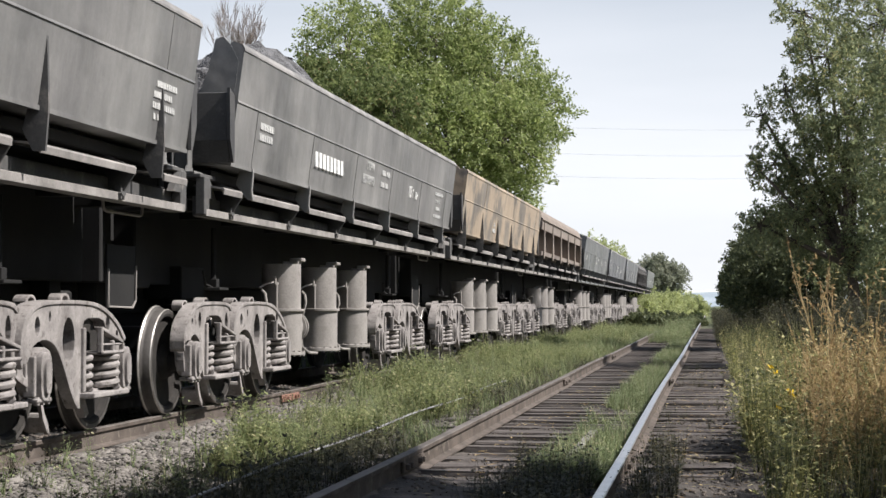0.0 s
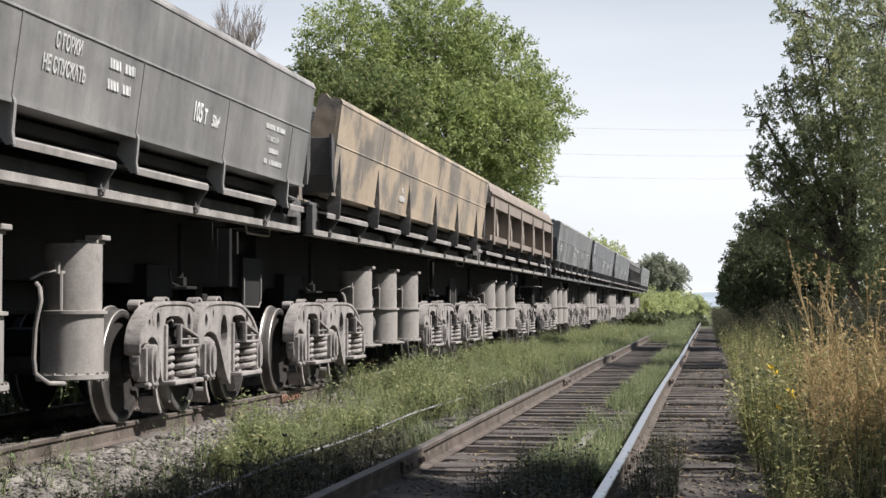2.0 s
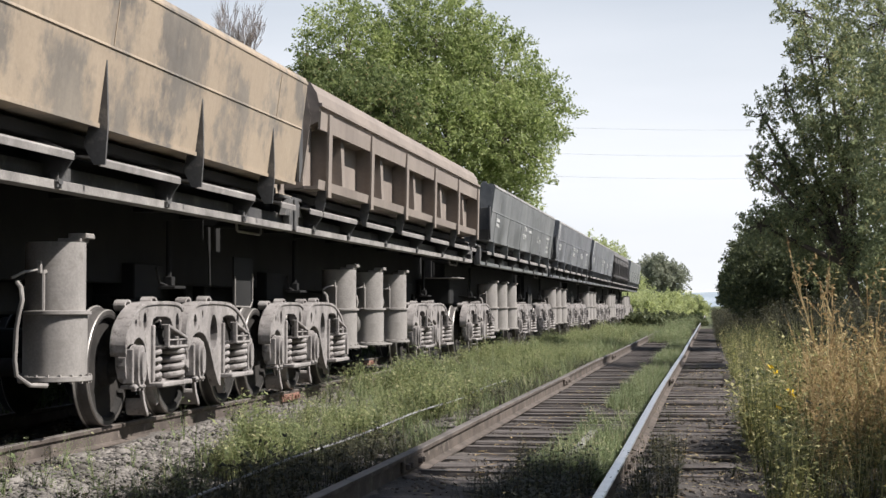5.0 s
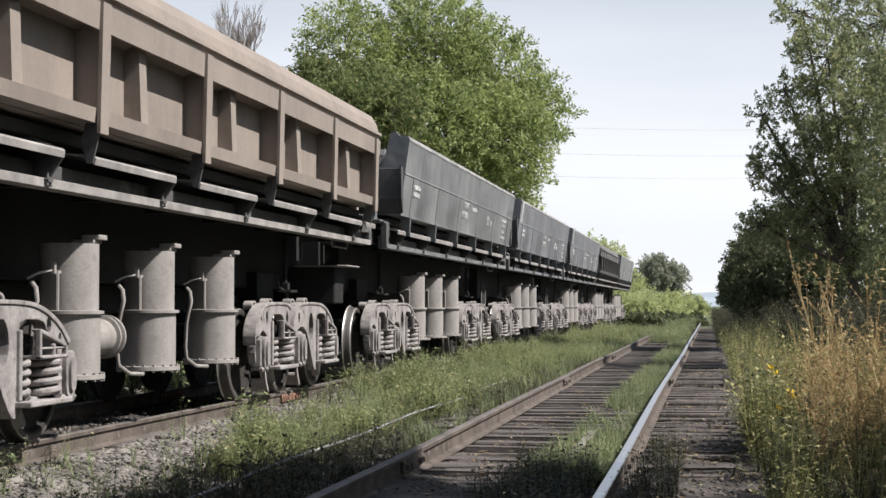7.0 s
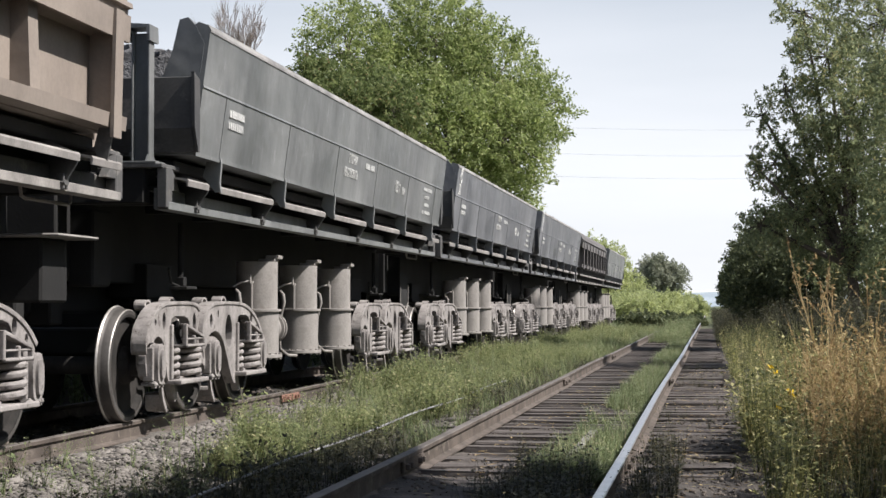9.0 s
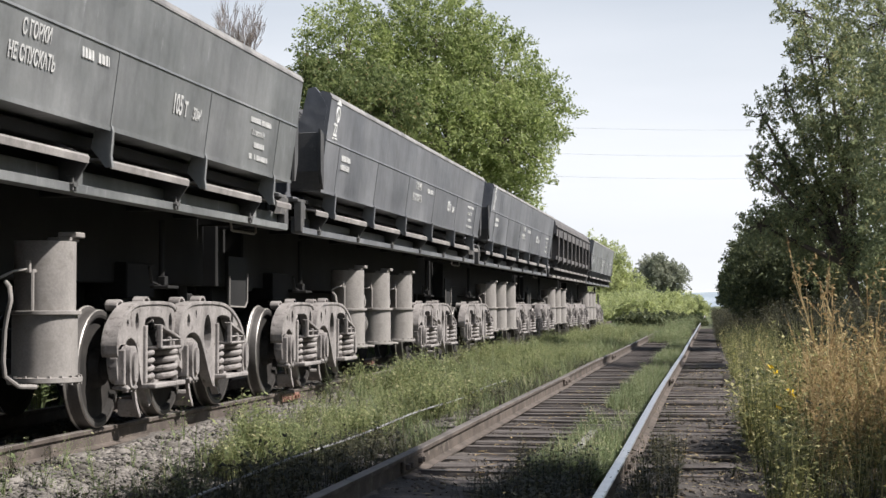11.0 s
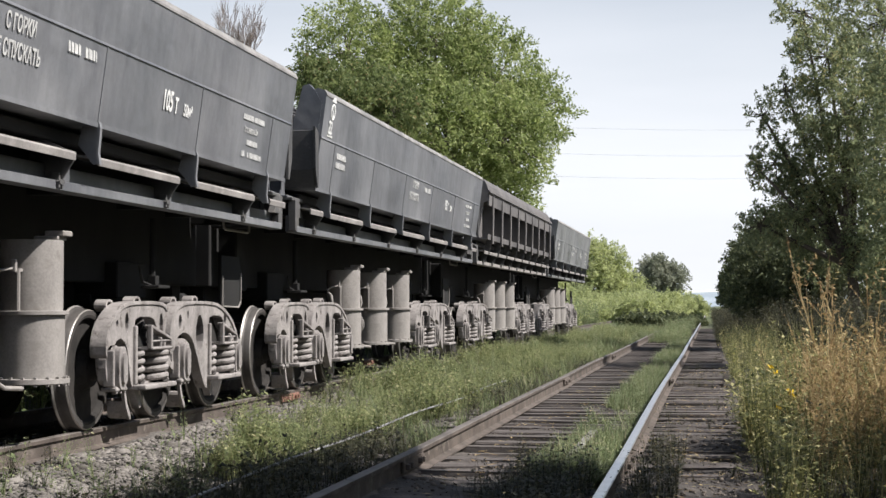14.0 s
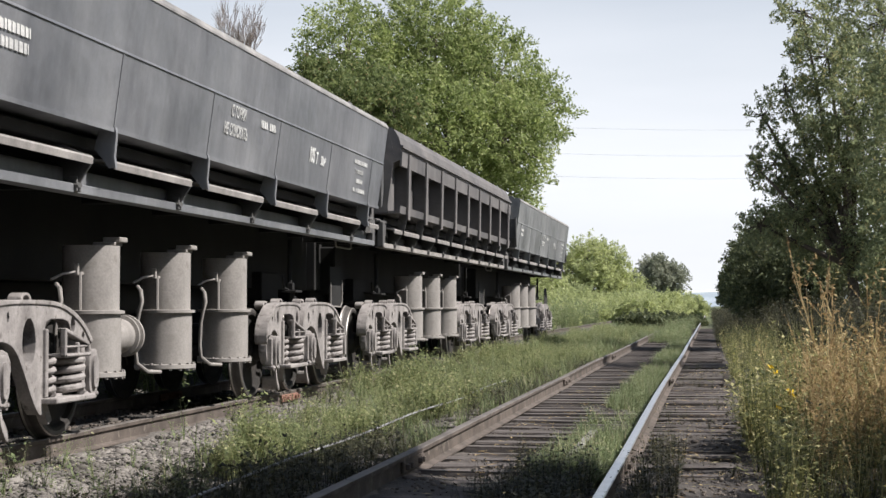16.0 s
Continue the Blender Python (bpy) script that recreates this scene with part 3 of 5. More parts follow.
def brake_hanger():
    """A brake shoe on its hanger, between two wheels."""
    bm = bmesh.new()
    add_prism(bm, rounded([(-0.02, 0.55), (0.02, 0.55), (0.08, 0.24), (0.21, 0.08), (0.17, 0.05), (0.04, 0.22)], 1), 0.94, 0.97)
    add_prism(bm, rounded([(0.15, 0.22), (0.20, 0.23), (0.29, 0.11), (0.25, 0.06), (0.17, 0.09)], 1), 0.76, 0.93)
    return bm


def build_bogie():
    """A three-axle bogie: two cast halves of side frame on each side, coil springs, axle boxes, three wheelsets."""
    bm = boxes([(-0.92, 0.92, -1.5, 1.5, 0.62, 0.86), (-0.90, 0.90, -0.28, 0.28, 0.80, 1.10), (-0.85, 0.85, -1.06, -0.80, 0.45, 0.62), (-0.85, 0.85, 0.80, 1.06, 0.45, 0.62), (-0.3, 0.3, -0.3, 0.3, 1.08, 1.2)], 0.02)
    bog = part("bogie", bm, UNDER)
    frames = [part("side_frame", side_frame(k), BOGIE, bog, "dusty cast steel side frame") for k in (False, True)]
    for fr in frames:
        same(fr, pose(0, 0, 0, 0, 0, 180), bog)
    box = part("axle_box", axle_box(), BOGIE, bog)
    box.matrix_basis = Matrix.Translation((0, -1.75, WHEEL_R))
    for y in (0, 1.75):
        same(box, (0, y, WHEEL_R), bog)
    for y in (-1.75, 0, 1.75):
        same(box, pose(0, y, WHEEL_R, 0, 0, 180), bog)
    sp = smooth(part("spring", spring_mesh(0.118, 0.031, 0.31, 4.4), BOGIE, bog, "dusty coil spring"))
    sp.matrix_basis = Matrix.Translation((1.085, 1.34, 0.37))
    thin = smooth(part("spring", spring_mesh(0.075, 0.026, 0.31, 4.6), BOGIE, bog, "dusty coil spring"))
    thin.matrix_basis = Matrix.Translation((1.06, 0.93, 0.37))
    same(sp, (1.045, -0.68, 0.37), bog)
    same(thin, (1.02, -1.12, 0.37), bog)
    plate = part("bearing_plate", bearing_plate(), BOGIE, bog)
    same(plate, pose(0, 0, 0, 0, 0, 180), bog)
    for y in (-0.84, 0.84):
        same(sp, (-1.055, y, 0.37), bog)
    h = part("brake_hanger", brake_hanger(), BOGIE, bog)
    h.matrix_basis = Matrix.Translation((0.06, -1.42, 0.0))
    same(h, (0.0, 0.30, 0.0), bog)
    v, f, mats = wheelset_mesh()
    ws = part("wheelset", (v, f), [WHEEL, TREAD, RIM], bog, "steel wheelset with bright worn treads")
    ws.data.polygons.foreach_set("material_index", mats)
    smooth(ws, 35)
    ws.matrix_basis = Matrix.Translation((0, -1.75, WHEEL_R))
    for y in (0, 1.75):
        same(ws, (0, y, WHEEL_R), bog)
    return bog


def tipping_cylinder():
    v, f = lathe([(0.0, 0.475), (0.28, 0.475), (0.295, 0.48), (0.295, 0.515), (0.255, 0.52), (0.255, 1.005), (0.285, 1.01), (0.285, 1.035), (0.24, 1.04), (0.24, 1.585), (0.0, 1.585)], 32)
    bm = bmesh.new()
    vs = [bm.verts.new(p) for p in v]
    for q in f:
        if len({tuple(v[i]) for i in q}) >= 3:
            bm.faces.new([vs[i] for i in q])
    bmesh.ops.remove_doubles(bm, verts=bm.verts, dist=0.0005)
    for a in range(18):
        c, s = 0.275 * math.cos(a * math.pi / 9), 0.275 * math.sin(a * math.pi / 9)
        add_box(bm, c - 0.012, c + 0.012, s - 0.012, s + 0.012, 0.46, 0.532)
    return bm


def cylinder_clamp():
    """Lug and clip on top of a cylinder, and the guide rod beside it."""
    bm = boxes([(0.02, 0.22, -0.02, 0.16, 1.585, 1.62), (0.10, 0.26, 0.0, 0.18, 1.615, 1.66)], 0.008)
    return bm


def guide_rod():
    """Thin upright rod beside a cylinder, with a lug and a short lever at its top."""
    bm = boxes([(-0.01, 0.03, -0.30, -0.22, 1.33, 1.36), (-0.01, 0.03, -0.37, -0.335, 1.33, 1.43)], 0.006)
    for m in (tube([(0.02, -0.30, 1.36), (0.02, -0.30, 1.04)], 0.018, 8), tube([(0.0, -0.36, 1.36), (-0.05, -0.50, 1.34), (-0.10, -0.62, 1.29)], 0.011, 6)):
        vs = [bm.verts.new(p) for p in m[0]]
        for q in m[1]:
            bm.faces.new([vs[i] for i in q])
    return bm


def hose():
    return tube([(-0.10, -0.52, 1.26), (-0.05, -0.56, 1.22), (-0.03, -0.58, 1.12), (-0.06, -0.57, 1.02), (-0.09, -0.55, 0.90), (-0.10, -0.55, 0.66), (-0.09, -0.54, 0.54), (-0.02, -0.44, 0.46), (0.05, -0.28, 0.45)], 0.019, 8)


FINS = (-6.5, -4.1, -1.7, 0.75, 3.15, 5.6)
OPEN_RIBS = (-6.32, -3.80, -1.2, 1.38, 3.95, 6.45)
RIBS = (-6.0, -3.6, -1.2, 1.2, 3.6, 6.0)
BODY_Y, BODY_B, BODY_T, SIDE_B, SIDE_T = 6.75, 2.44, 3.645, 1.55, 1.70


def side_x(z):
    return SIDE_B + (SIDE_T - SIDE_B) * (z - BODY_B) / (BODY_T - 0.08 - BODY_B)


def body_shell():
    """The open tub: floor, leaning sides with rolled tops, raked end walls."""
    bm = bmesh.new()
    out = [(SIDE_B, BODY_B), (side_x(3.06), 3.06), (SIDE_T, BODY_T - 0.08), (SIDE_T - 0.03, BODY_T - 0.03), (SIDE_T - 0.11, BODY_T), (SIDE_T - 0.17, BODY_T - 0.04), (SIDE_T - 0.15, BODY_T - 0.12), (SIDE_B - 0.12, BODY_B + 0.10)]
    prof = out + [(-p, q) for p, q in reversed(out)]
    add_prism(bm, prof, -BODY_Y, BODY_Y, "y")
    return bm


def end_wall(s, kind):
    """End wall: lower part upright, stepped shoulders at the corners, upright stiffeners outside."""
    bm = bmesh.new()
    half = [(1.50, 2.46), (1.645, 3.45), (1.57, 3.60), (1.49, 3.69), (1.41, 3.67), (1.34, 3.38), (1.24, 3.12)]
    wall = half + [(-a, b) for a, b in reversed(half)]
    if kind == "open":
        wall = [(-1.40, 2.46), (1.40, 2.46), (1.52, 3.3), (1.44, 3.66), (1.2, 3.79), (-1.2, 3.79), (-1.44, 3.66), (-1.52, 3.3)]
    y = s * (BODY_Y + 0.004)
    add_prism(bm, wall, min(y, y - s * 0.10), max(y, y - s * 0.10), "y")
    for x in (-1.0, -0.35, 0.35, 1.0):
        add_box(bm, x - 0.05, x + 0.05, min(y, y + s * 0.05), max(y, y + s * 0.05), 2.42, 3.70 if kind == "open" else 3.10, 0.01)
    return bm


def end_wing(s):
    """Dark box panel that closes the lower half of an end wall, with side cheeks."""
    bm = bmesh.new()
    y = s * BODY_Y
    for k in (-1, 1):
        a, b = sorted((k * 1.605, k * 1.575))
        add_prism(bm, [(y, 2.46), (y, 3.11), (y + s * 0.17, 3.17), (y + s * 0.15, 2.68), (y + s * 0.04, 2.46)], a, b)
    add_box(bm, -1.572, 1.572, min(y + s * 0.115, y + s * 0.145), max(y + s * 0.115, y + s * 0.145), 2.66, 3.13, 0.006)
    add_prism(bm, [(y + s * 0.02, 2.46), (y + s * 0.05, 2.46), (y + s * 0.15, 2.66), (y + s * 0.115, 2.66)], -1.57, 1.57)
    return bm


def underframe():
    """Deep middle beam."""
    return boxes([(-0.42, 0.42, -7.2, 7.2, 1.30, 2.302)], 0.012)


def side_channel():
    return boxes([(1.16, 1.31, -7.05, 7.05, 2.10, 2.14), (1.18, 1.21, -7.05, 7.05, 2.135, 2.36)], 0.012)


def sill_web():
    """Upright web of the sill, set back behind its lip."""
    return boxes([(1.29, 1.335, -7.09, 7.09, 1.935, 2.12)], 0.006)


def sill_strip():
    """Narrow outer lip of the sill."""
    return boxes([(1.30, 1.43, -7.1, 7.1, 1.925, 1.94), (1.41, 1.435, -7.1, 7.1, 1.925, 1.998)], 0.005)


def end_bracket(s):
    """Light angle plate at the sill's end, where the corner post stands."""
    y = s * 7.0
    bm = boxes([(1.34, 1.432, min(y, y + s * 0.15), max(y, y + s * 0.15), 1.94, 2.30), (0.95, 1.40, min(y - s * 0.3, y + s * 0.18), max(y - s * 0.3, y + s * 0.18), 2.29, 2.33)], 0.008)
    add_prism(bm, [(y, 2.1), (y, 2.29), (y - s * 0.10, 2.22), (y - s * 0.22, 2.1)], 1.365, 1.429)
    return bm


def corner_post(s):
    """Upright steel post with flanges, a foot plate and a folded cap, standing on the end beam."""
    y = s * 7.05
    bm = boxes([(1.10, 1.24, y - 0.010, y + 0.010, 2.33, 3.50), (1.235, 1.255, y - 0.065, y + 0.065, 2.33, 3.50), (1.085, 1.105, y - 0.065, y + 0.065, 2.33, 3.50),
                (1.00, 1.34, y - 0.13, y + 0.13, 2.325, 2.352)], 0.005)
    add_prism(bm, [(1.05, 3.42), (1.07, 3.42), (1.07, 3.535), (1.24, 3.535), (1.25, 3.42), (1.275, 3.42), (1.27, 3.565), (1.05, 3.58)], y - 0.12, y + 0.12, "y")
    for k in (-1, 1):
        add_prism(bm, [(y, 2.35), (y + k * 0.12, 2.35), (y + k * 0.06, 2.42), (y, 2.54)], 1.235, 1.253)
    return bm


def ledge(y0, y1):
    """Folded ledge between two ribs under the tub: sloping top, rolled lip, curved end gusset down to the sill."""
    bm = bmesh.new()
    add_prism(bm, [(1.26, 2.225), (1.26, 2.24), (1.46, 2.222), (1.552, 2.208), (1.566, 2.19), (1.56, 2.142), (1.545, 2.142), (1.546, 2.188), (1.45, 2.205)], y0, y1, "y")
    return bm


def ledge_gusset(y):
    bm = bmesh.new()
    add_prism(bm, [(1.18, 2.36), (1.47, 2.235), (1.558, 2.185), (1.552, 2.13), (1.505, 2.06), (1.44, 1.955), (1.40, 1.95), (1.20, 2.10)], y - 0.010, y + 0.010, "y")
    for d in (-0.03, 0.03):
        add_box(bm, 1.40, 1.462, y + d - 0.012, y + d + 0.012, 1.935, 2.05, 0.005)
    add_prism(bm, oval(y, 1.985, 0.05, 0.022, 10), 1.425, 1.468)
    return bm


def rib_knee(y):
    """Rib below the tub: a pressed blade that drops from the tub's lower edge to the lip of the ledge."""
    bm = bmesh.new()
    add_prism(bm, [(1.44, 2.46), (1.562, 2.47), (1.572, 2.43), (1.565, 2.34), (1.556, 2.24), (1.57, 2.155), (1.52, 2.15), (1.47, 2.22), (1.40, 2.30)], y - 0.011, y + 0.011, "y")
    add_prism(bm, [(1.552, 2.47), (1.574, 2.47), (1.584, 2.43), (1.577, 2.34), (1.568, 2.24), (1.580, 2.15), (1.562, 2.15), (1.550, 2.24), (1.556, 2.34), (1.562, 2.43)], y - 0.022, y + 0.022, "y")
    return bm


def open_knee(y):
    """Straight plate that carries a rib of the ribbed type down to the ledge."""
    bm = bmesh.new()
    add_prism(bm, [(1.50, 2.46), (1.612, 2.46), (1.60, 2.34), (1.555, 2.15), (1.51, 2.15), (1.46, 2.30)], y - 0.012, y + 0.012, "y")
    return bm


def seam(y):
    bm = bmesh.new()
    add_prism(bm, [(side_x(2.46) - 0.004, 2.45), (side_x(2.46) + 0.007, 2.45), (side_x(3.05) + 0.007, 3.05), (side_x(3.05) - 0.004, 3.05)], y - 0.009, y + 0.009, "y")
    return bm


def upper_seam(y):
    bm = bmesh.new()
    add_prism(bm, [(side_x(3.07) - 0.004, 3.07), (side_x(3.07) + 0.006, 3.07), (side_x(3.54) + 0.006, 3.54), (side_x(3.54) - 0.004, 3.54)], y - 0.009, y + 0.009, "y")
    return bm


def long_seam():
    bm = bmesh.new()
    z = 3.06
    add_prism(bm, [(side_x(z) - 0.005, z - 0.02), (side_x(z) + 0.009, z - 0.010), (side_x(z) + 0.004, z + 0.008), (side_x(z) - 0.005, z + 0.016)], -BODY_Y, BODY_Y, "y")
    add_prism(bm, [(SIDE_B - 0.004, 2.43), (SIDE_B + 0.016, 2.43), (SIDE_B + 0.018, 2.465), (SIDE_B - 0.002, 2.465)], -BODY_Y, BODY_Y, "y")
    return bm


def top_rim():
    """Dust-covered roll along the upper edge of the tub, added to show as a sunlit line."""
    bm = bmesh.new()
    x, z = SIDE_T, BODY_T
    add_prism(bm, [(x - 0.006, z - 0.10), (x + 0.006, z - 0.096), (x + 0.005, z - 0.076), (x - 0.023, z - 0.024), (x - 0.034, z - 0.03)], -BODY_Y, BODY_Y, "y")
    return bm


def gusset_rib(y):
    """Tapered rib that stands out from the lower side like a fin and drops to the ledge."""
    bm = bmesh.new()
    add_prism(bm, [(side_x(2.95), 2.95), (1.632, 2.46), (1.61, 2.15), (1.52, 2.15), (1.44, 2.30), (1.48, 2.46)], y - 0.014, y + 0.014, "y")
    return bm


def open_side():
    """Side of the ribbed type: sheet set back behind a top rail, a bottom rail and upright ribs."""
    bm = bmesh.new()
    out = [(1.42, 2.44), (1.42, 3.16), (1.60, 3.24), (1.62, 3.44), (1.585, 3.58), (1.51, 3.70), (1.36, 3.785), (1.20, 3.76), (1.22, 3.3), (1.18, 2.54)]
    add_prism(bm, out + [(-p, q) for p, q in reversed(out)], -BODY_Y, BODY_Y, "y")
    return bm


RAIL_BARS = {"bottom_rail": [(1.30, 2.45), (1.60, 2.45), (1.612, 2.56), (1.585, 2.565), (1.57, 2.485), (1.30, 2.485)],
             "top_rail": [(1.60, 3.15), (1.63, 3.15), (1.64, 3.36), (1.605, 3.37)],
             "bead": [(1.61, 3.415), (1.655, 3.42), (1.65, 3.46), (1.605, 3.465)]}


def open_rail(name, k):
    bm = bmesh.new()
    add_prism(bm, [(k * p, q) for p, q in RAIL_BARS[name]], -BODY_Y, BODY_Y, "y")
    return bm


def open_rib(y):
    bm = bmesh.new()
    add_prism(bm, [(1.615, 2.37), (1.645, 2.37), (1.665, 3.36), (1.635, 3.36)], y - 0.085, y + 0.085, "y")
    add_prism(bm, [(1.29, 2.46), (1.63, 2.46), (1.635, 3.22), (1.29, 3.18)], y - 0.02, y + 0.02, "y")
    return bm


def inner_rib(y):
    bm = bmesh.new()
    add_prism(bm, [(1.40, 2.48), (1.575, 2.48), (1.545, 3.19), (1.40, 3.18)], y - 0.085, y + 0.085, "y")
    return bm


HEAPS = {2: (-5.9, 0.35), 1: (-0.8, 0.95), 7: (-4.8, 0.7)}


def load_mound(seed):
    """Broken ore heaped in the tub."""
    r = np.random.default_rng(seed)
    xs, ys = np.linspace(-1.36, 1.36, 24), np.linspace(-6.6, 6.6, 110)
    X, Y = np.meshgrid(xs, ys)
    Z = 3.30 + 0.42 * np.cos(X / 1.36 * 1.35) * (0.55 + 0.45 * np.abs(np.sin(Y * 0.62 + seed)))
    at, more = HEAPS.get(seed, (0.0, 0.0))
    Z = Z + more * np.exp(-((Y - at) / 1.2) ** 2) * np.cos(X / 1.36 * 1.45) + r.normal(0, 0.045, Z.shape)
    Z[0] = Z[-1] = 3.0
    X = X + r.normal(0, 0.012, X.shape)
    i = (np.arange(109)[:, None] * 24 + np.arange(23)[None]).ravel()
    stones = stone_template()
    n = 260
    px, py = r.uniform(-1.25, 1.25, n), r.uniform(-6.5, 6.5, n)
    pz = 3.30 + 0.42 * np.cos(px / 1.36 * 1.35) * (0.55 + 0.45 * np.abs(np.sin(py * 0.62 + seed))) + more * np.exp(-((py - at) / 1.2) ** 2) * np.cos(px / 1.36 * 1.45)
    sv, sf = scattered(stones, np.stack([px, py, pz], 1), r.uniform(0.06, 0.17, n), r.uniform(0, 6.3, n))
    v = np.stack([X, Y, Z], -1).reshape(-1, 3)
    quads = np.stack([i, i + 1, i + 25, i + 24], 1)
    return [tuple(p) for p in v] + [tuple(p) for p in sv], [tuple(q) for q in quads] + [tuple(q + len(v)) for q in sf]


def stone_template():
    """A broken stone: a cube knocked out of square."""
    c = np.array([(x, y, z) for x in (-1, 1) for y in (-1, 1) for z in (-0.6, 0.7)], float)
    c += np.random.default_rng(5).normal(0, 0.28, c.shape)
    return c * 0.5, [(0, 1, 3, 2), (4, 6, 7, 5), (0, 4, 5, 1), (2, 3, 7, 6), (0, 2, 6, 4), (1, 5, 7, 3)]


def step_rod():
    return tube([(1.20, 5.65, 1.99), (1.20, 5.68, 1.88), (1.20, 5.74, 1.865), (1.20, 6.55, 1.865), (1.20, 6.61, 1.88), (1.20, 6.63, 1.99)], 0.014, 8)


def coupler(s):
    bm = bmesh.new()
    a = s * 7.0
    rows = [(-0.10, 0.10, min(a, a + s * 0.32), max(a, a + s * 0.32), 0.98, 1.16), (-0.20, 0.16, min(a + s * 0.24, a + s * 0.44), max(a + s * 0.24, a + s * 0.44), 0.92, 1.22), (-0.3, 0.3, min(a - s * 0.3, a), max(a - s * 0.3, a), 0.9, 1.4)]
    for r in rows:
        add_box(bm, *r, bevel=0.02)
    return bm


def valve_rod():
    """Upright rod on a small plate over the bogie, with a bent lever."""
    v = merged(tube([(0, 0, 1.30), (0, 0, 1.9)], 0.03, 8), tube([(0, -0.05, 1.27), (-0.02, -0.22, 1.30), (0.0, -0.36, 1.44)], 0.014, 6))
    b = boxes([(-0.06, 0.12, -0.16, 0.16, 1.24, 1.27), (-0.03, 0.05, -0.05, 0.05, 1.27, 1.36)], 0.006)
    vs = [b.verts.new(p) for p in v[0]]
    for q in v[1]:
        b.faces.new([vs[i] for i in q])
    return b


def air_tank():
    """Short drum with a bolted flange ring near its far end."""
    v, f = lathe([(0.0, -0.43), (0.12, -0.42), (0.16, -0.36), (0.16, 0.18), (0.195, 0.185), (0.195, 0.215), (0.165, 0.22), (0.165, 0.30), (0.195, 0.305), (0.195, 0.335), (0.12, 0.35), (0.0, 0.36)], 24, "y")
    return v, f


def lettering(text, size, material, parent, y, z, squeeze=0.75, face=0.008, tilt=True):
    cu = bpy.data.curves.new("lettering", "FONT")
    cu.body, cu.size, cu.extrude, cu.resolution_u, cu.offset = text, size, 0.0015, 3, size * 0.022
    ob = bpy.data.objects.new("lettering", cu)
    me = bpy.data.meshes.new_from_object(ob)
    bpy.data.objects.remove(ob)
    me.materials.append(material)
    o = new("lettering", me)
    o.parent = parent
    lean = math.degrees(math.atan((SIDE_T - SIDE_B) / (BODY_T - 0.08 - BODY_B)))
    o.matrix_basis = pose(side_x(z) + face, y, z, 90 + (0 if not tilt else 0), 0, 90) @ pose(0, 0, 0, lean, 0, 0) @ Matrix.Diagonal((squeeze, 1, 1, 1))
    return o


def text_bars(rows, material, parent, face=0.006):
    """Lines of writing too worn to read, as plain bars: rows of (y, z, width, height)."""
    bm = bmesh.new()
    uneven = random.Random(len(rows))
    for y, z, w, h in rows:
        y0 = y
        while y0 < y + w - 1e-6:
            k = min(h * uneven.uniform(0.45, 0.85), y + w - y0) if w > h else w
            x0, x1 = side_x(z), side_x(z + h)
            if w <= h or uneven.random() > 0.12:
                add_prism(bm, [(y0, z), (y0 + k, z), (y0 + k, z + h * uneven.uniform(0.85, 1.0)), (y0, z + h)], x0 - 0.004, (x0 + x1) / 2 + face)
            y0 += k + h * 0.22
    return tagged(part("lettering", bm, material, parent), "worn white lettering", kind="stuff")


def sill_number():
    """Worn number on the sill, kept as plain bars."""
    r = random.Random(4)
    return boxes([(1.328, 1.334, -4.55 + 0.095 * i, -4.55 + 0.095 * i + r.uniform(0.045, 0.07), 2.015, 2.085) for i in range(6)], 0.0)


def emblem(parent, y, z):
    """Ring mark over the fleet number, as a plain shape that lies on the leaning side."""
    bm = bmesh.new()
    add_prism(bm, oval(0, 0, 0.10, 0.10, 20), -0.004, 0.008, "x", [oval(0, 0, 0.075, 0.075, 20)])
    add_prism(bm, [(-0.10, 0.115), (0.10, 0.115), (0.05, 0.175), (-0.05, 0.175)], -0.004, 0.008)
    add_prism(bm, [(-0.012, -0.07), (0.012, -0.07), (0.012, 0.07), (-0.012, 0.07)], -0.004, 0.008)
    o = part("lettering", bm, WHITE, parent)
    lean = math.atan((SIDE_T - SIDE_B) / (BODY_T - 0.08 - BODY_B))
    o.matrix_basis = Matrix.Translation((side_x(z), y, z)) @ Matrix.Rotation(lean, 4, "Y")
    return o


SHARED = {}


def shared(key, make, material, parent, label="", at=None, fine=False):
    """A part whose mesh is made once and then shared by all wagons."""
    if key not in SHARED:
        ob = part(key[0], make(), material, parent, label)
        if fine:
            smooth(ob)
        SHARED[key] = ob.data
    else:
        ob = new(key[0], SHARED[key])
        ob.parent = parent
        tagged(ob, label)
    if at is not None:
        ob.matrix_basis = at if isinstance(at, Matrix) else Matrix.Translation(at)
    return ob


BOGIE_Y = (-4.69, 4.64)
WAGONS, WHEELSETS = [], []


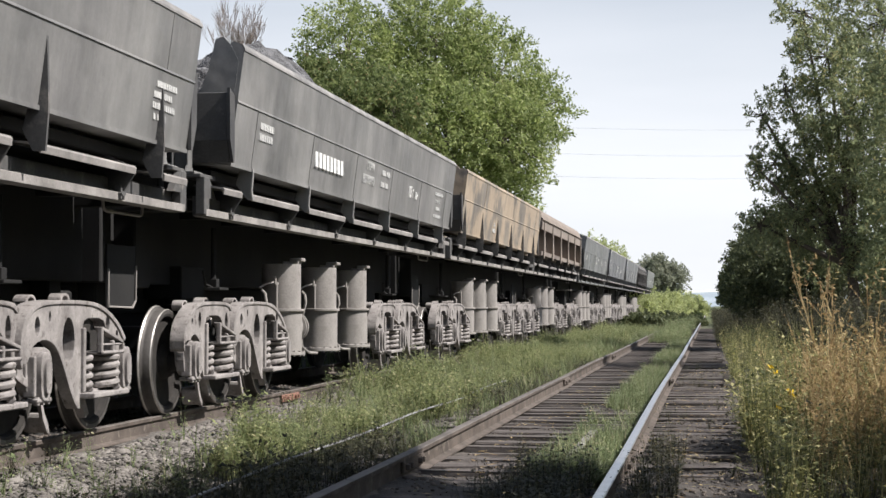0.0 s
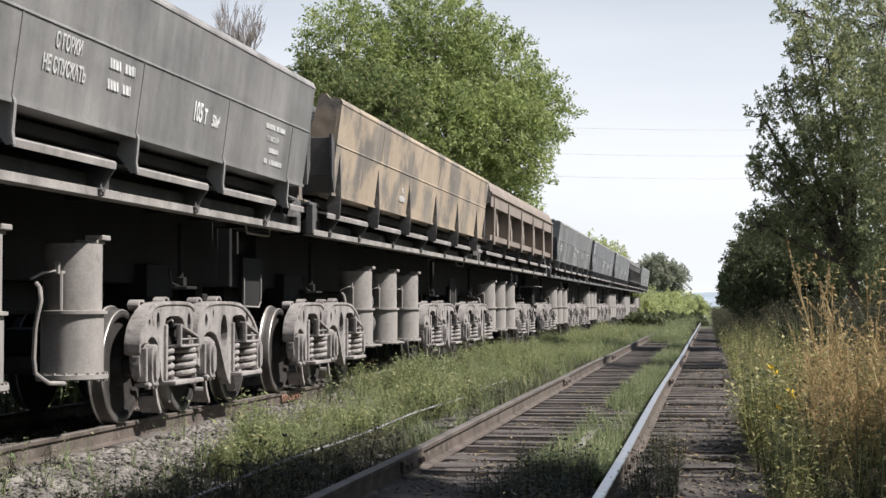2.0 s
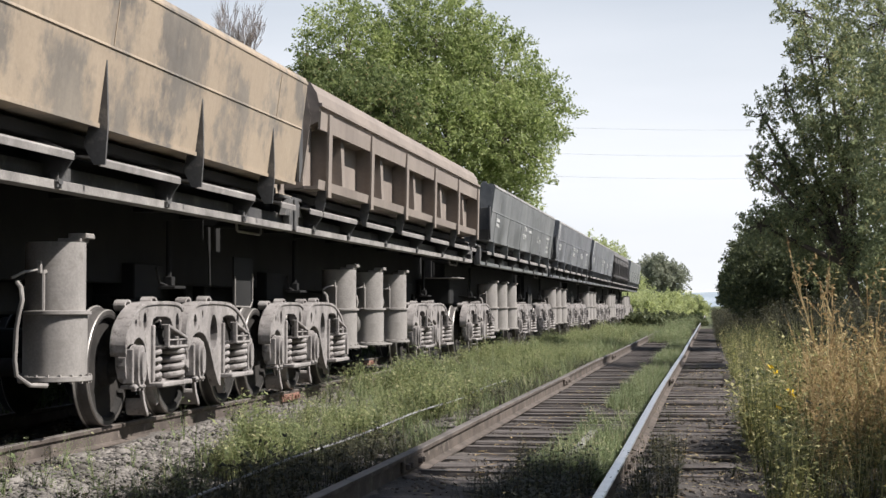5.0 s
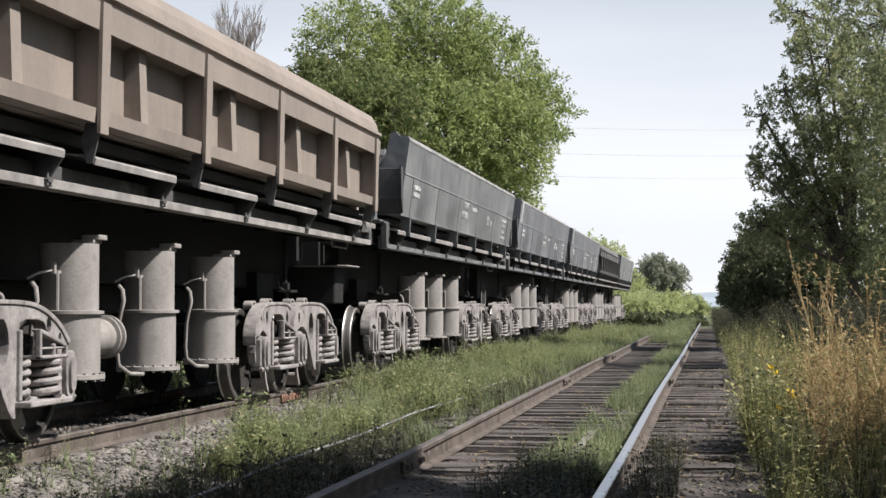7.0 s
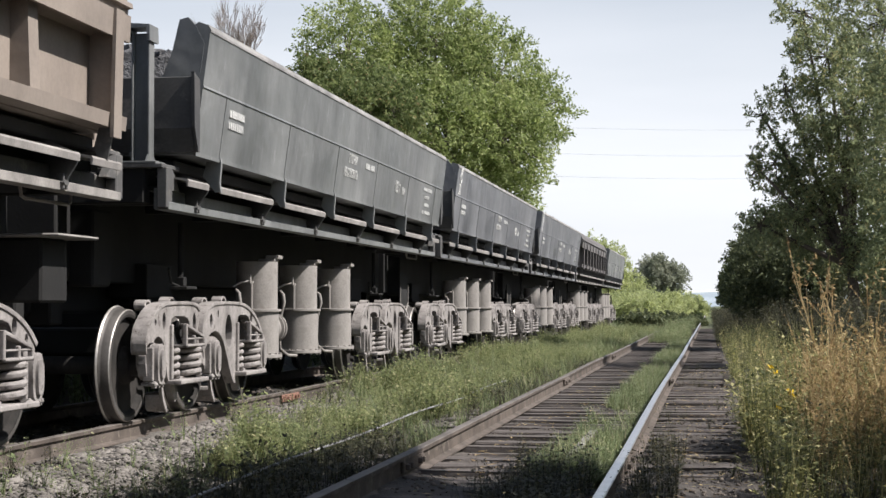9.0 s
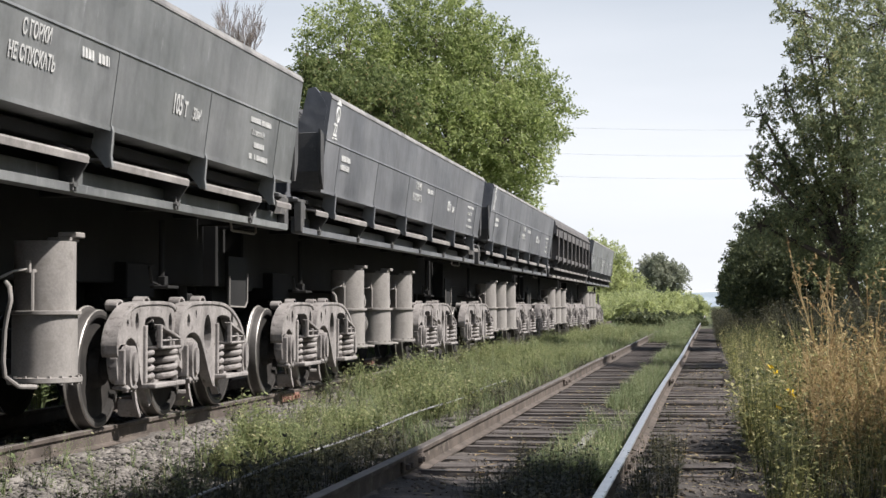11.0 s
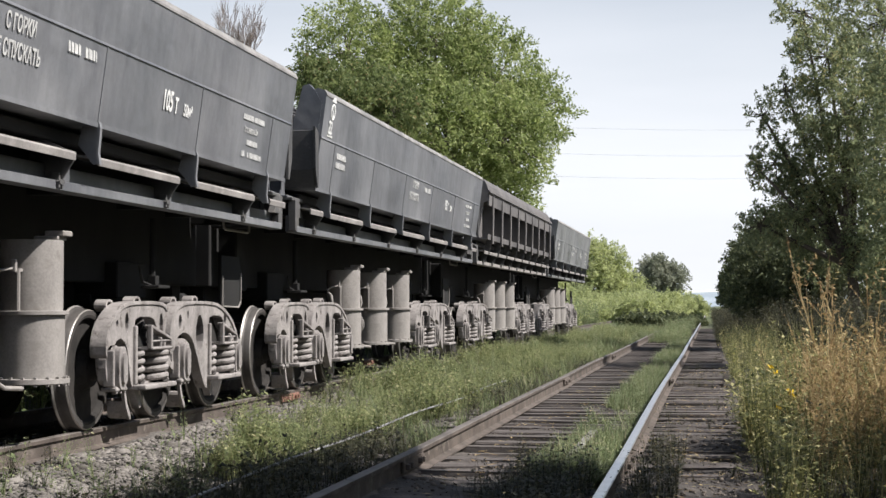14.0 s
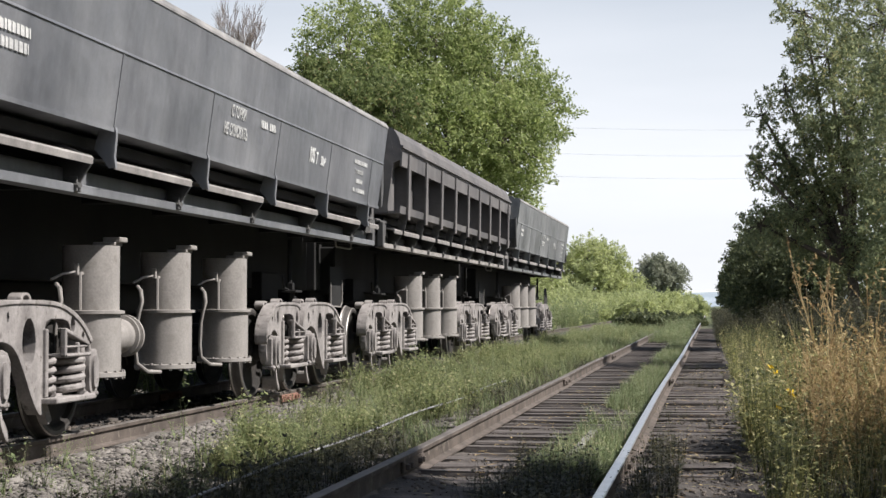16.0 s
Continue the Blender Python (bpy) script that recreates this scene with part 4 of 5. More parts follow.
def build_wagon(kind, coat, label, seed, marks, trim=LEDGE, extra=None):
    w = thing("dump_wagon", label, "dump wagon", "wagons of the train")
    c = coat.name
    shift = -0.25 if extra == "box" else 0.0  # this type's running gear sits further forward
    frame = shared(("underframe",), underframe, UNDER, w, "steel underframe, coloured near black for shade")
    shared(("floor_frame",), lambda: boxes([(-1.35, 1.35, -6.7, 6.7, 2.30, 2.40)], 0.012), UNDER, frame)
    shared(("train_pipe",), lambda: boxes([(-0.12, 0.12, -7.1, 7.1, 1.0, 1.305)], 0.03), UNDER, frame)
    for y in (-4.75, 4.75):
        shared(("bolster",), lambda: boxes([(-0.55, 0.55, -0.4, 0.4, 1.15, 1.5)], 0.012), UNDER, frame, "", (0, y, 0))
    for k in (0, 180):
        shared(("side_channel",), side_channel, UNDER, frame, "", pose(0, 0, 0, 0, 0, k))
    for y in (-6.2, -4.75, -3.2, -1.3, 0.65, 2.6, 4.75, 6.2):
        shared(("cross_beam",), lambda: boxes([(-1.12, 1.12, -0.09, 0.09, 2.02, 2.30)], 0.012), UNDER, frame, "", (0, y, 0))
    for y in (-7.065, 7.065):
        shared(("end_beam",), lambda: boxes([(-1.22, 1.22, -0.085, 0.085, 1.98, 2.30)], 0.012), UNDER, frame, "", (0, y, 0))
    shared(("sill_web", c), sill_web, coat if kind == "smooth" else FRAME, w)
    shared(("sill", c), sill_strip, coat if kind == "smooth" else trim, w)
    for s in (-1, 1):
        shared(("end_bracket", s), lambda: end_bracket(s), FRAME, w)
        shared(("corner_post", s, c), lambda: corner_post(s), coat, w)
        shared(("coupler", s), lambda: coupler(s), UNDER, w)
        shared(("end_wall", s, kind == "open", c), lambda: end_wall(s, kind), coat, w)
    if kind == "open":
        shared(("body", kind, c), open_side, coat, w, "", None)
        for bar in RAIL_BARS:
            for k in (1, -1):
                shared((bar, k, c), lambda: open_rail(bar, k), coat, w)
        ys = OPEN_RIBS if not extra == "close" else tuple(-6.2 + i * 1.55 for i in range(9))
        for y in ys:
            shared(("rib", "open", c), lambda: open_rib(0), coat, w, at=(0, y, 0))
        if not extra == "close":
            for y in ys[:-1]:
                shared(("inner_rib", c), lambda: inner_rib(0), coat, w, at=(0, y + 1.1, 0))
    else:
        shared(("body", kind, c), body_shell, coat, w, "", None)
        shared(("weld_seam", "long", c), long_seam, coat, w)
        if kind == "fin":
            for y in (-4.0, 0.85, 5.65):
                shared(("weld_seam", "upper", c), lambda: upper_seam(0), coat, w, at=(0, y + (0.35 if seed == 0 else 0.0), 0))
        for k in (0, 180):
            shared(("top_rim", coat is OCHRE), top_rim, OCHRE if coat is OCHRE else SUNLIT_DUST_EDGE, w, "dusty upper edge, pale like a sunlit roll", pose(0, 0, 0, 0, 0, k))
        for s in (-1, 1):
            shared(("end_wing", s), lambda: end_wing(s), FRAME, w)
    for y in {"smooth": RIBS, "fin": FINS, "open": OPEN_RIBS if extra == "box" else tuple(-6.2 + i * 1.55 for i in range(9))}[kind]:
        y += 0.35 if seed == 0 else 0.0
        if kind == "smooth":
            shared(("weld_seam", c), lambda: seam(0), coat, w, at=(0, y, 0))
            shared(("knee", c), lambda: rib_knee(0), coat, w, at=(0, y, 0))
        elif kind == "fin":
            # Fins: dark frame paint replaces the coat to stand for their shaded sides.
            shared(("rib", "fin"), lambda: gusset_rib(0), FRAME, w, at=(0, y, 0))
        else:
            # Knees: dark frame paint instead of the coat, as shade under the tub.
            shared(("knee", "open"), lambda: open_knee(0), FRAME, w, at=(0, y, 0))
        run = 1.30 if kind == "open" and extra != "box" else 1.92
        if y < 4.9:
            shared(("ledge", run, trim.name), lambda: ledge(0.0, run), trim, w, at=(0, y + 0.03, 0))
            shared(("gusset",), lambda: ledge_gusset(0), FRAME, w, at=(0, y + run + 0.01, 0))
    shared(("ledge", "end", trim.name), lambda: ledge(0.0, 0.62), trim, w, at=(0, -6.95, 0))
    shared(("gusset",), lambda: ledge_gusset(0), FRAME, w, at=(0, -6.33, 0))
    shared(("ledge", "end", trim.name), lambda: ledge(0.0, 0.62), trim, w, at=(0, 6.15, 0))
    tagged(part("ore_load", load_mound(seed), RUBBLE, w), kind="stuff", label="grey broken ore heaped in the wagon")
    for y in (-2.50, -0.56, 1.40):
        for k in (1, -1):
            m = pose(k * 0.95, y + shift, 0, 0, 0, 0 if k > 0 else 180)
            shared(("tipping_cylinder",), tipping_cylinder, CYLINDER, w, "dusty grey vertical tipping cylinder", m, True)
            shared(("clamp",), cylinder_clamp, CYLINDER, w, "", m)
            shared(("guide_rod",), guide_rod, CYLINDER, w, "", m)
            if k > 0:
                shared(("hose",), hose, CYLINDER, w, "dusty rubber air hose", m, True)
    shared(("air_tank",), air_tank, CYLINDER, w, "", (0.80, -1.60 + shift, 0.80), True)
    shared(("step_rod",), step_rod, CYLINDER, w, "thin pale step rod", None, True)
    for y in (-5.3, 4.2):
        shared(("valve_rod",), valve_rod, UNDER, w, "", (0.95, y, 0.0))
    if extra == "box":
        shared(("equipment_box",), lambda: boxes([(0.45, 1.10, 6.30, 6.82, 1.10, 1.60)], 0.02), UNDER, w, "equipment box in the shade-black colour, with dusty lid")
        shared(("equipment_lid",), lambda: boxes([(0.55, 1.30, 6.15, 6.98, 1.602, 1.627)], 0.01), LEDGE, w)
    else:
        plate = shared(("splash_plate",), lambda: boxes([(0.92, 0.94, 6.46, 7.18, 1.06, 1.62)], 0.004), UNDER, w, "steel splash plate in the shade-black colour, with a dusty rim")
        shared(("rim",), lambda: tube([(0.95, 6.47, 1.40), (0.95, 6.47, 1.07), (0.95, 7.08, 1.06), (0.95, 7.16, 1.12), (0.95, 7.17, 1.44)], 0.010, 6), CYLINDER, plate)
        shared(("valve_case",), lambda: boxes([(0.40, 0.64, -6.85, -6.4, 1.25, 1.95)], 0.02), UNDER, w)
    marks(w)
    for i, y in enumerate(BOGIE_Y):
        if "bogie" not in SHARED:
            SHARED["bogie"] = b = build_bogie()
            b.parent = w
            b.matrix_basis = Matrix.Translation((0, y + shift, 0))
        else:
            b = copy_thing(SHARED["bogie"], Matrix.Translation((0, y + shift, 0)))
            b.parent = w
        WHEELSETS.extend((o, o.matrix_basis.translation.copy()) for o in b.children if o.name.startswith("wheelset"))
    WAGONS.append(w)
    return w


def common_marks(w, capacity=WHITE):
    text_bars([(-5.85, 2.88, 0.5, 0.075), (-5.85, 2.77, 0.5, 0.075)], FADED, w)
    shared(("sill_number",), sill_number, FADED, w)
    lettering("С ГОРКИ", 0.15, FADED, w, -0.62, 2.90)
    lettering("НЕ СПУСКАТЬ", 0.15, FADED, w, -0.80, 2.72)
    text_bars([(0.45, 2.90, 0.55, 0.08)], FADED, w)
    lettering("105 т", 0.24, capacity, w, 2.55, 2.74)
    lettering("50м³", 0.15, capacity, w, 3.12, 2.74)
    text_bars([(4.95, 2.92, 0.75, 0.055), (5.15, 2.68, 0.45, 0.055), (5.02, 2.56, 0.7, 0.055)], FADED, w)
    lettering("3т с высоты 3м", 0.085, FADED, w, 5.02, 2.80)


def marks_none(w):
    text_bars([(5.75, 2.90, 0.55, 0.055), (5.75, 2.81, 0.5, 0.055), (5.75, 2.72, 0.55, 0.055), (5.8, 2.63, 0.3, 0.055)], FADED, w)


def marks_numbered(w):
    """The long wagon number is kept as plain bars."""
    common_marks(w)
    text_bars([(-3.45 + 0.19 * i, 2.70, 0.13, 0.27) for i in range(8)], WHITE, w)
    text_bars([(0.45, 2.74, 0.5, 0.08)], FADED, w)


def marks_fleet(w):
    common_marks(w)
    emblem(w, -6.32, 3.40)
    lettering("22", 0.22, WHITE, w, -6.48, 3.135, 0.85)
    text_bars([(-6.48, 3.095, 0.26, 0.025)], WHITE, w)


def marks_chalk(w):
    common_marks(w, FADED)


def marks_worn(w):
    text_bars([(-2.25, 2.76, 0.12, 0.08), (-2.38, 2.63, 0.42, 0.09)], FADED, w)


def build_train():
    smooth_label = "dusty grey steel side-tipping dump wagon loaded with broken ore"
    rows = [
        ("fin", GREY_B, "dusty grey dump wagon with tapered side ribs, loaded with ore", marks_none, None),
        ("smooth", GREY_B, "dusty grey dump wagon with a long white number, loaded with ore", marks_numbered, None),
        ("fin", OCHRE, "ochre-dusted dump wagon with dark patches and tapered side ribs", marks_worn, None),
        ("open", TAUPE, "taupe dust-covered dump wagon with deep open side bays", marks_worn_none, "box"),
        ("smooth", GREEN_GREY, "green-grey dump wagon with scraped chalk marks, loaded with ore", marks_chalk, None),
        ("smooth", GREY, "dusty grey ore wagon with a ring mark and a white 22", marks_fleet, None),
        ("smooth", GREY, "dusty grey ore wagon with a ring mark and a white 22", marks_fleet, None),
        ("open", DARK_TAUPE, "dark dusty dump wagon with narrow ribbed side bays", marks_worn_none, "close"),
        ("smooth", GREEN_GREY, "green-grey dump wagon at the tail of the train", marks_chalk, None)]
    for i, (kind, coat, label, marks, extra) in enumerate(rows):
        build_wagon(kind, coat, label, i, marks, LEDGE, extra)


def marks_worn_none(w):
    return None


# ---- plants ----
def strips(paths, widths):
    """Flat tapering blades along bent paths, as verts and quads."""
    vs, fs = [], []
    for path, w in zip(paths, widths):
        path = [Vector(p) for p in path]
        d = path[-1] - path[0]
        side = Vector((-d.y, d.x, 0))
        side = side.normalized() if side.length > 1e-6 else Vector((1, 0, 0))
        o = len(vs)
        for i, p in enumerate(path):
            k = w * (1 - 0.85 * i / (len(path) - 1)) / 2
            vs += [p - side * k, p + side * k]
        fs += [(o + 2 * i, o + 2 * i + 1, o + 2 * i + 3, o + 2 * i + 2) for i in range(len(path) - 1)]
    return [tuple(v) for v in vs], fs


def grass_tuft(seed, blades=9):
    r = random.Random(seed)
    paths, widths = [], []
    for _ in range(blades):
        a, h, lean = r.uniform(0, 6.3), r.uniform(0.18, 0.46), r.uniform(0.05, 0.28)
        x, y = r.uniform(-0.07, 0.07), r.uniform(-0.07, 0.07)
        c, s = math.cos(a), math.sin(a)
        paths.append([(x, y, 0), (x + c * lean * 0.35, y + s * lean * 0.35, h * 0.6), (x + c * lean, y + s * lean, h)])
        widths.append(r.uniform(0.010, 0.020))
    return strips(paths, widths)


def weed(seed, height=0.55, leaves=34, leaf=0.06, bush=0.35):
    """An upright weed: a few stems with side shoots and small pointed leaves."""
    r = random.Random(seed)
    paths, widths, spots = [], [], []
    for _ in range(4):
        a, lean = r.uniform(0, 6.3), r.uniform(0.03, bush) * height
        h = height * r.uniform(0.6, 1.1)
        c, s = math.cos(a), math.sin(a)
        paths.append([(0, 0, 0), (c * lean * 0.4, s * lean * 0.4, h * 0.5), (c * lean, s * lean, h)])
        widths.append(0.012)
        for i in range(leaves // 4):
            u = r.uniform(0.15, 1.0)
            spots.append((c * lean * u * u ** 0.3 + r.gauss(0, 0.035), s * lean * u + r.gauss(0, 0.035), h * u + r.gauss(0, 0.02)))
    v, f = strips(paths, widths)
    for p in spots:
        a, up, k = r.uniform(0, 6.3), r.uniform(-0.3, 0.7), leaf * r.uniform(0.6, 1.4)
        d = Vector((math.cos(a), math.sin(a), up)).normalized()
        w = d.cross(Vector((0, 0, 1))).normalized() * k * 0.24
        p = Vector(p)
        o = len(v)
        v += [tuple(p), tuple(p + d * k * 0.5 + w), tuple(p + d * k), tuple(p + d * k * 0.5 - w)]
        f.append((o, o + 1, o + 2, o + 3))
    return v, f


def dry_stalk(seed, height=1.25):
    """A dead tall weed: a straight stalk with many fine side stems and seed husks near the top."""
    r = random.Random(seed)
    lean, a = r.uniform(0, 0.22), r.uniform(0, 6.3)
    top = Vector((math.cos(a) * lean, math.sin(a) * lean, height * r.uniform(0.7, 1.1)))
    paths, widths = [[(0, 0, 0), tuple(top * 0.5), tuple(top)]], [0.009]
    spots = []
    for _ in range(12):
        u, b = r.uniform(0.22, 0.95), r.uniform(0, 6.3)
        p = top * u
        q = p + Vector((math.cos(b), math.sin(b), 0)) * r.uniform(0.05, 0.2) + Vector((0, 0, r.uniform(0.1, 0.3)))
        paths.append([tuple(p), tuple(p.lerp(q, 0.6)), tuple(q)])
        widths.append(0.007)
        spots += [p.lerp(q, r.uniform(0.3, 1.05)) for _ in range(9)]
    v, f = strips(paths, widths)
    for p in spots:
        k = r.uniform(0.008, 0.026)
        d = Vector((r.gauss(0, 1), r.gauss(0, 1), r.gauss(0, 1))).normalized()
        w = d.orthogonal().normalized() * k * 0.35
        o = len(v)
        v += [tuple(p - d * k), tuple(p + w), tuple(p + d * k), tuple(p - w)]
        f.append((o, o + 1, o + 2, o + 3))
    return v, f


def sown(name, label, category, templates, xs, ys, low, high, material, patch=0.0):
    """Many plants as one object: each place takes one of the templates; patch makes them taller and lower by stretches."""
    z = ground_height(xs, ys)
    vs, fs, base = [], [], 0
    pick = rng.integers(0, len(templates), len(xs))
    wave = 1 + patch * (np.sin(xs * 2.9 + 1.7 * np.sin(ys * 0.9)) * np.sin(ys * 1.35 + 1.3 * xs) + 0.5 * np.sin(ys * 0.51 + xs))
    for k, t in enumerate(templates):
        m = pick == k
        n = int(m.sum())
        if not n:
            continue
        v, f = scattered(t, np.stack([xs[m], ys[m], z[m] - 0.01], 1), rng.uniform(low, high, n) * wave[m], rng.uniform(0, 6.3, n), rng.normal(0, 0.10, (n, 2)))
        vs.append(v)
        fs.append(f + base)
        base += len(v)
    return tagged(big_mesh(name, np.concatenate(vs), np.concatenate(fs), material), label, category, kind="stuff")


def patchy(n, x0, x1, y0, y1, power=1.0, cell=0.9, cut=0.0):
    """Random places, denser near y0 by power, thinned by a patchy pattern."""
    xs = rng.uniform(x0, x1, n)
    ys = y0 + (y1 - y0) * rng.uniform(0, 1, n) ** power
    p = np.sin(xs / cell * 2.1 + 1.3 * np.sin(ys / cell * 0.7)) * np.sin(ys / cell * 1.3 + xs) + 0.6 * np.sin(ys / cell * 0.37 + 2)
    m = p + rng.normal(0, 0.35, n) > cut
    return xs[m], ys[m]


def limb(start, end, r0, r1, bend, r):
    mid = (Vector(start) + Vector(end)) / 2 + Vector((r.gauss(0, bend), r.gauss(0, bend), r.gauss(0, bend * 0.5)))
    a, b = Vector(start), Vector(end)
    path = [a, a.lerp(mid, 0.5) * 0.75 + a.lerp(b, 0.25) * 0.25, mid, mid.lerp(b, 0.5) * 0.75 + a.lerp(b, 0.75) * 0.25, b]
    return tube(path, [r0 + (r1 - r0) * i / 4 for i in range(5)], 7)


def tree(name, label, base, blobs, leaf, count, material, bark=BARK, trunk=0.25, category="tree", spread=0.30, droop=0.4, seed=1, core=0.75):
    """A tree or bush: a tapered trunk, limbs to each mass of the crown, twigs, and leaves in small clumps.
    blobs: (x, y, z, rx, rz) masses of the crown relative to the base."""
    r = random.Random(seed)
    t = thing(name, label, category)
    t.matrix_basis = Matrix.Translation(base)
    heart = Vector((sum(b[0] for b in blobs), sum(b[1] for b in blobs), sum(b[2] for b in blobs))) / len(blobs)
    fork = Vector((heart.x * 0.3, heart.y * 0.3, max(0.25, min(b[2] - b[4] for b in blobs) * 0.8 + heart.z * 0.2)))
    wood = [limb((0, 0, -0.15), fork, trunk, trunk * 0.7, trunk * 0.5, r)]
    clumps = []
    total = sum(b[3] * b[3] + b[3] * b[4] for b in blobs)
    for x, y, z, rx, rz in blobs:
        c = Vector((x, y, z))
        wood.append(limb(fork, c, trunk * 0.5, trunk * 0.15, rx * 0.12, r))
        n = max(10, int(count / 34 * (rx * rx + rx * rz) / total))
        d = rng.normal(size=(n, 3))
        d /= np.linalg.norm(d, axis=1)[:, None]
        k = 0.93 * rng.uniform(0.25, 1.0, n) ** (1 - core) * (1 + 0.12 * np.sin(d[:, 0] * 7 + d[:, 2] * 9) + 0.10 * np.sin(d[:, 2] * 15 + d[:, 1] * 11))
        pts = np.array(c) + d * k[:, None] * np.array([rx, rx, rz])
        clumps.append((pts, min(rx, rz), np.array(c)))
        for p in pts[:: max(1, n // 14)]:
            wood.append(limb(c, Vector(p), trunk * 0.12, trunk * 0.03, rx * 0.08, r))
    smooth(part("trunk", merged(*wood), bark, t))
    cs = []
    for pts, size, c in clumps:
        # each clump is a spray of leaves along a short twig that points outwards and hangs a little
        m = len(pts)
        out = pts - c
        out = out / (np.linalg.norm(out, axis=1)[:, None] + 1e-6) + rng.normal(0, 0.45, (m, 3))
        out[:, 2] += rng.uniform(-0.5, 0.35, m)
        out /= np.linalg.norm(out, axis=1)[:, None]
        s = min(spread, size * 0.45)
        u = rng.uniform(-0.4, 1.0, (m, 34, 1))
        q = pts[:, None, :] + out[:, None, :] * u * s * 2.4 + np.clip(rng.normal(0, 1, (m, 34, 3)), -1.7, 1.7) * s * (0.50 - 0.28 * u)
        cs.append(q.reshape(-1, 3))
    v, f = leaf_cloud(np.concatenate(cs), leaf, leaf * 0.42, droop)
    big_mesh("crown", v, f, material, t)
    return t


def bare_tree(base, height):
    r = random.Random(11)
    t = thing("bare_tree", "leafless tree with fine pale brown twigs", "tree")
    t.matrix_basis = Matrix.Translation(base)
    wood = [limb((0, 0, -0.2), (0.1, 0, height * 0.55), 0.22, 0.14, 0.2, r)]

    def grow(p, d, length, rad, level):
        q = p + d * length
        wood.append(tube([p, p.lerp(q, 0.5) + Vector((r.gauss(0, 0.05), r.gauss(0, 0.05), 0)) * length, q], [rad, rad * 0.8, rad * 0.6], 5))
        if level < 6:
            for _ in range(3):
                e = (d + Vector((r.gauss(0, 0.24), r.gauss(0, 0.24), r.uniform(0.15, 0.4)))).normalized()
                grow(p.lerp(q, r.uniform(0.45, 1.0)), e, length * r.uniform(0.55, 0.85), max(rad * 0.55, 0.008), level + 1)
    for _ in range(5):
        grow(Vector((r.gauss(0.1, 0.2), 0, height * r.uniform(0.55, 0.66))), Vector((r.gauss(0, 0.12), r.gauss(0, 0.12), 1)).normalized(), height * 0.14, 0.038, 1)
    part("crown", merged(*wood), PALE_BARK, t)


def seen_blob(px, py, r, d, scale, dy=0.0, rz=None):
    """A crown mass by its bearing: metres east and up at the distance d."""
    return ((px - 1258) / scale, d + dy, 1.08 + (541 - py) / scale, r / scale, (rz or r) / scale)


def grown(name, label, d, rows, base, leaf, count, material, **kw):
    """A tree at the distance d, from crown masses given by their bearings."""
    scale = 2995 / (d + 0.16 * abs(base[0]))
    blobs = []
    for i, (px, py, r) in enumerate(rows):
        x, y, z, rx, rz = seen_blob(px, py, r, d, scale)
        blobs.append((x - base[0], (0.5 * rx) * (-1) ** i, z - base[2], rx, rz))
    return tree(name, label, base, blobs, leaf, count, material, **kw)


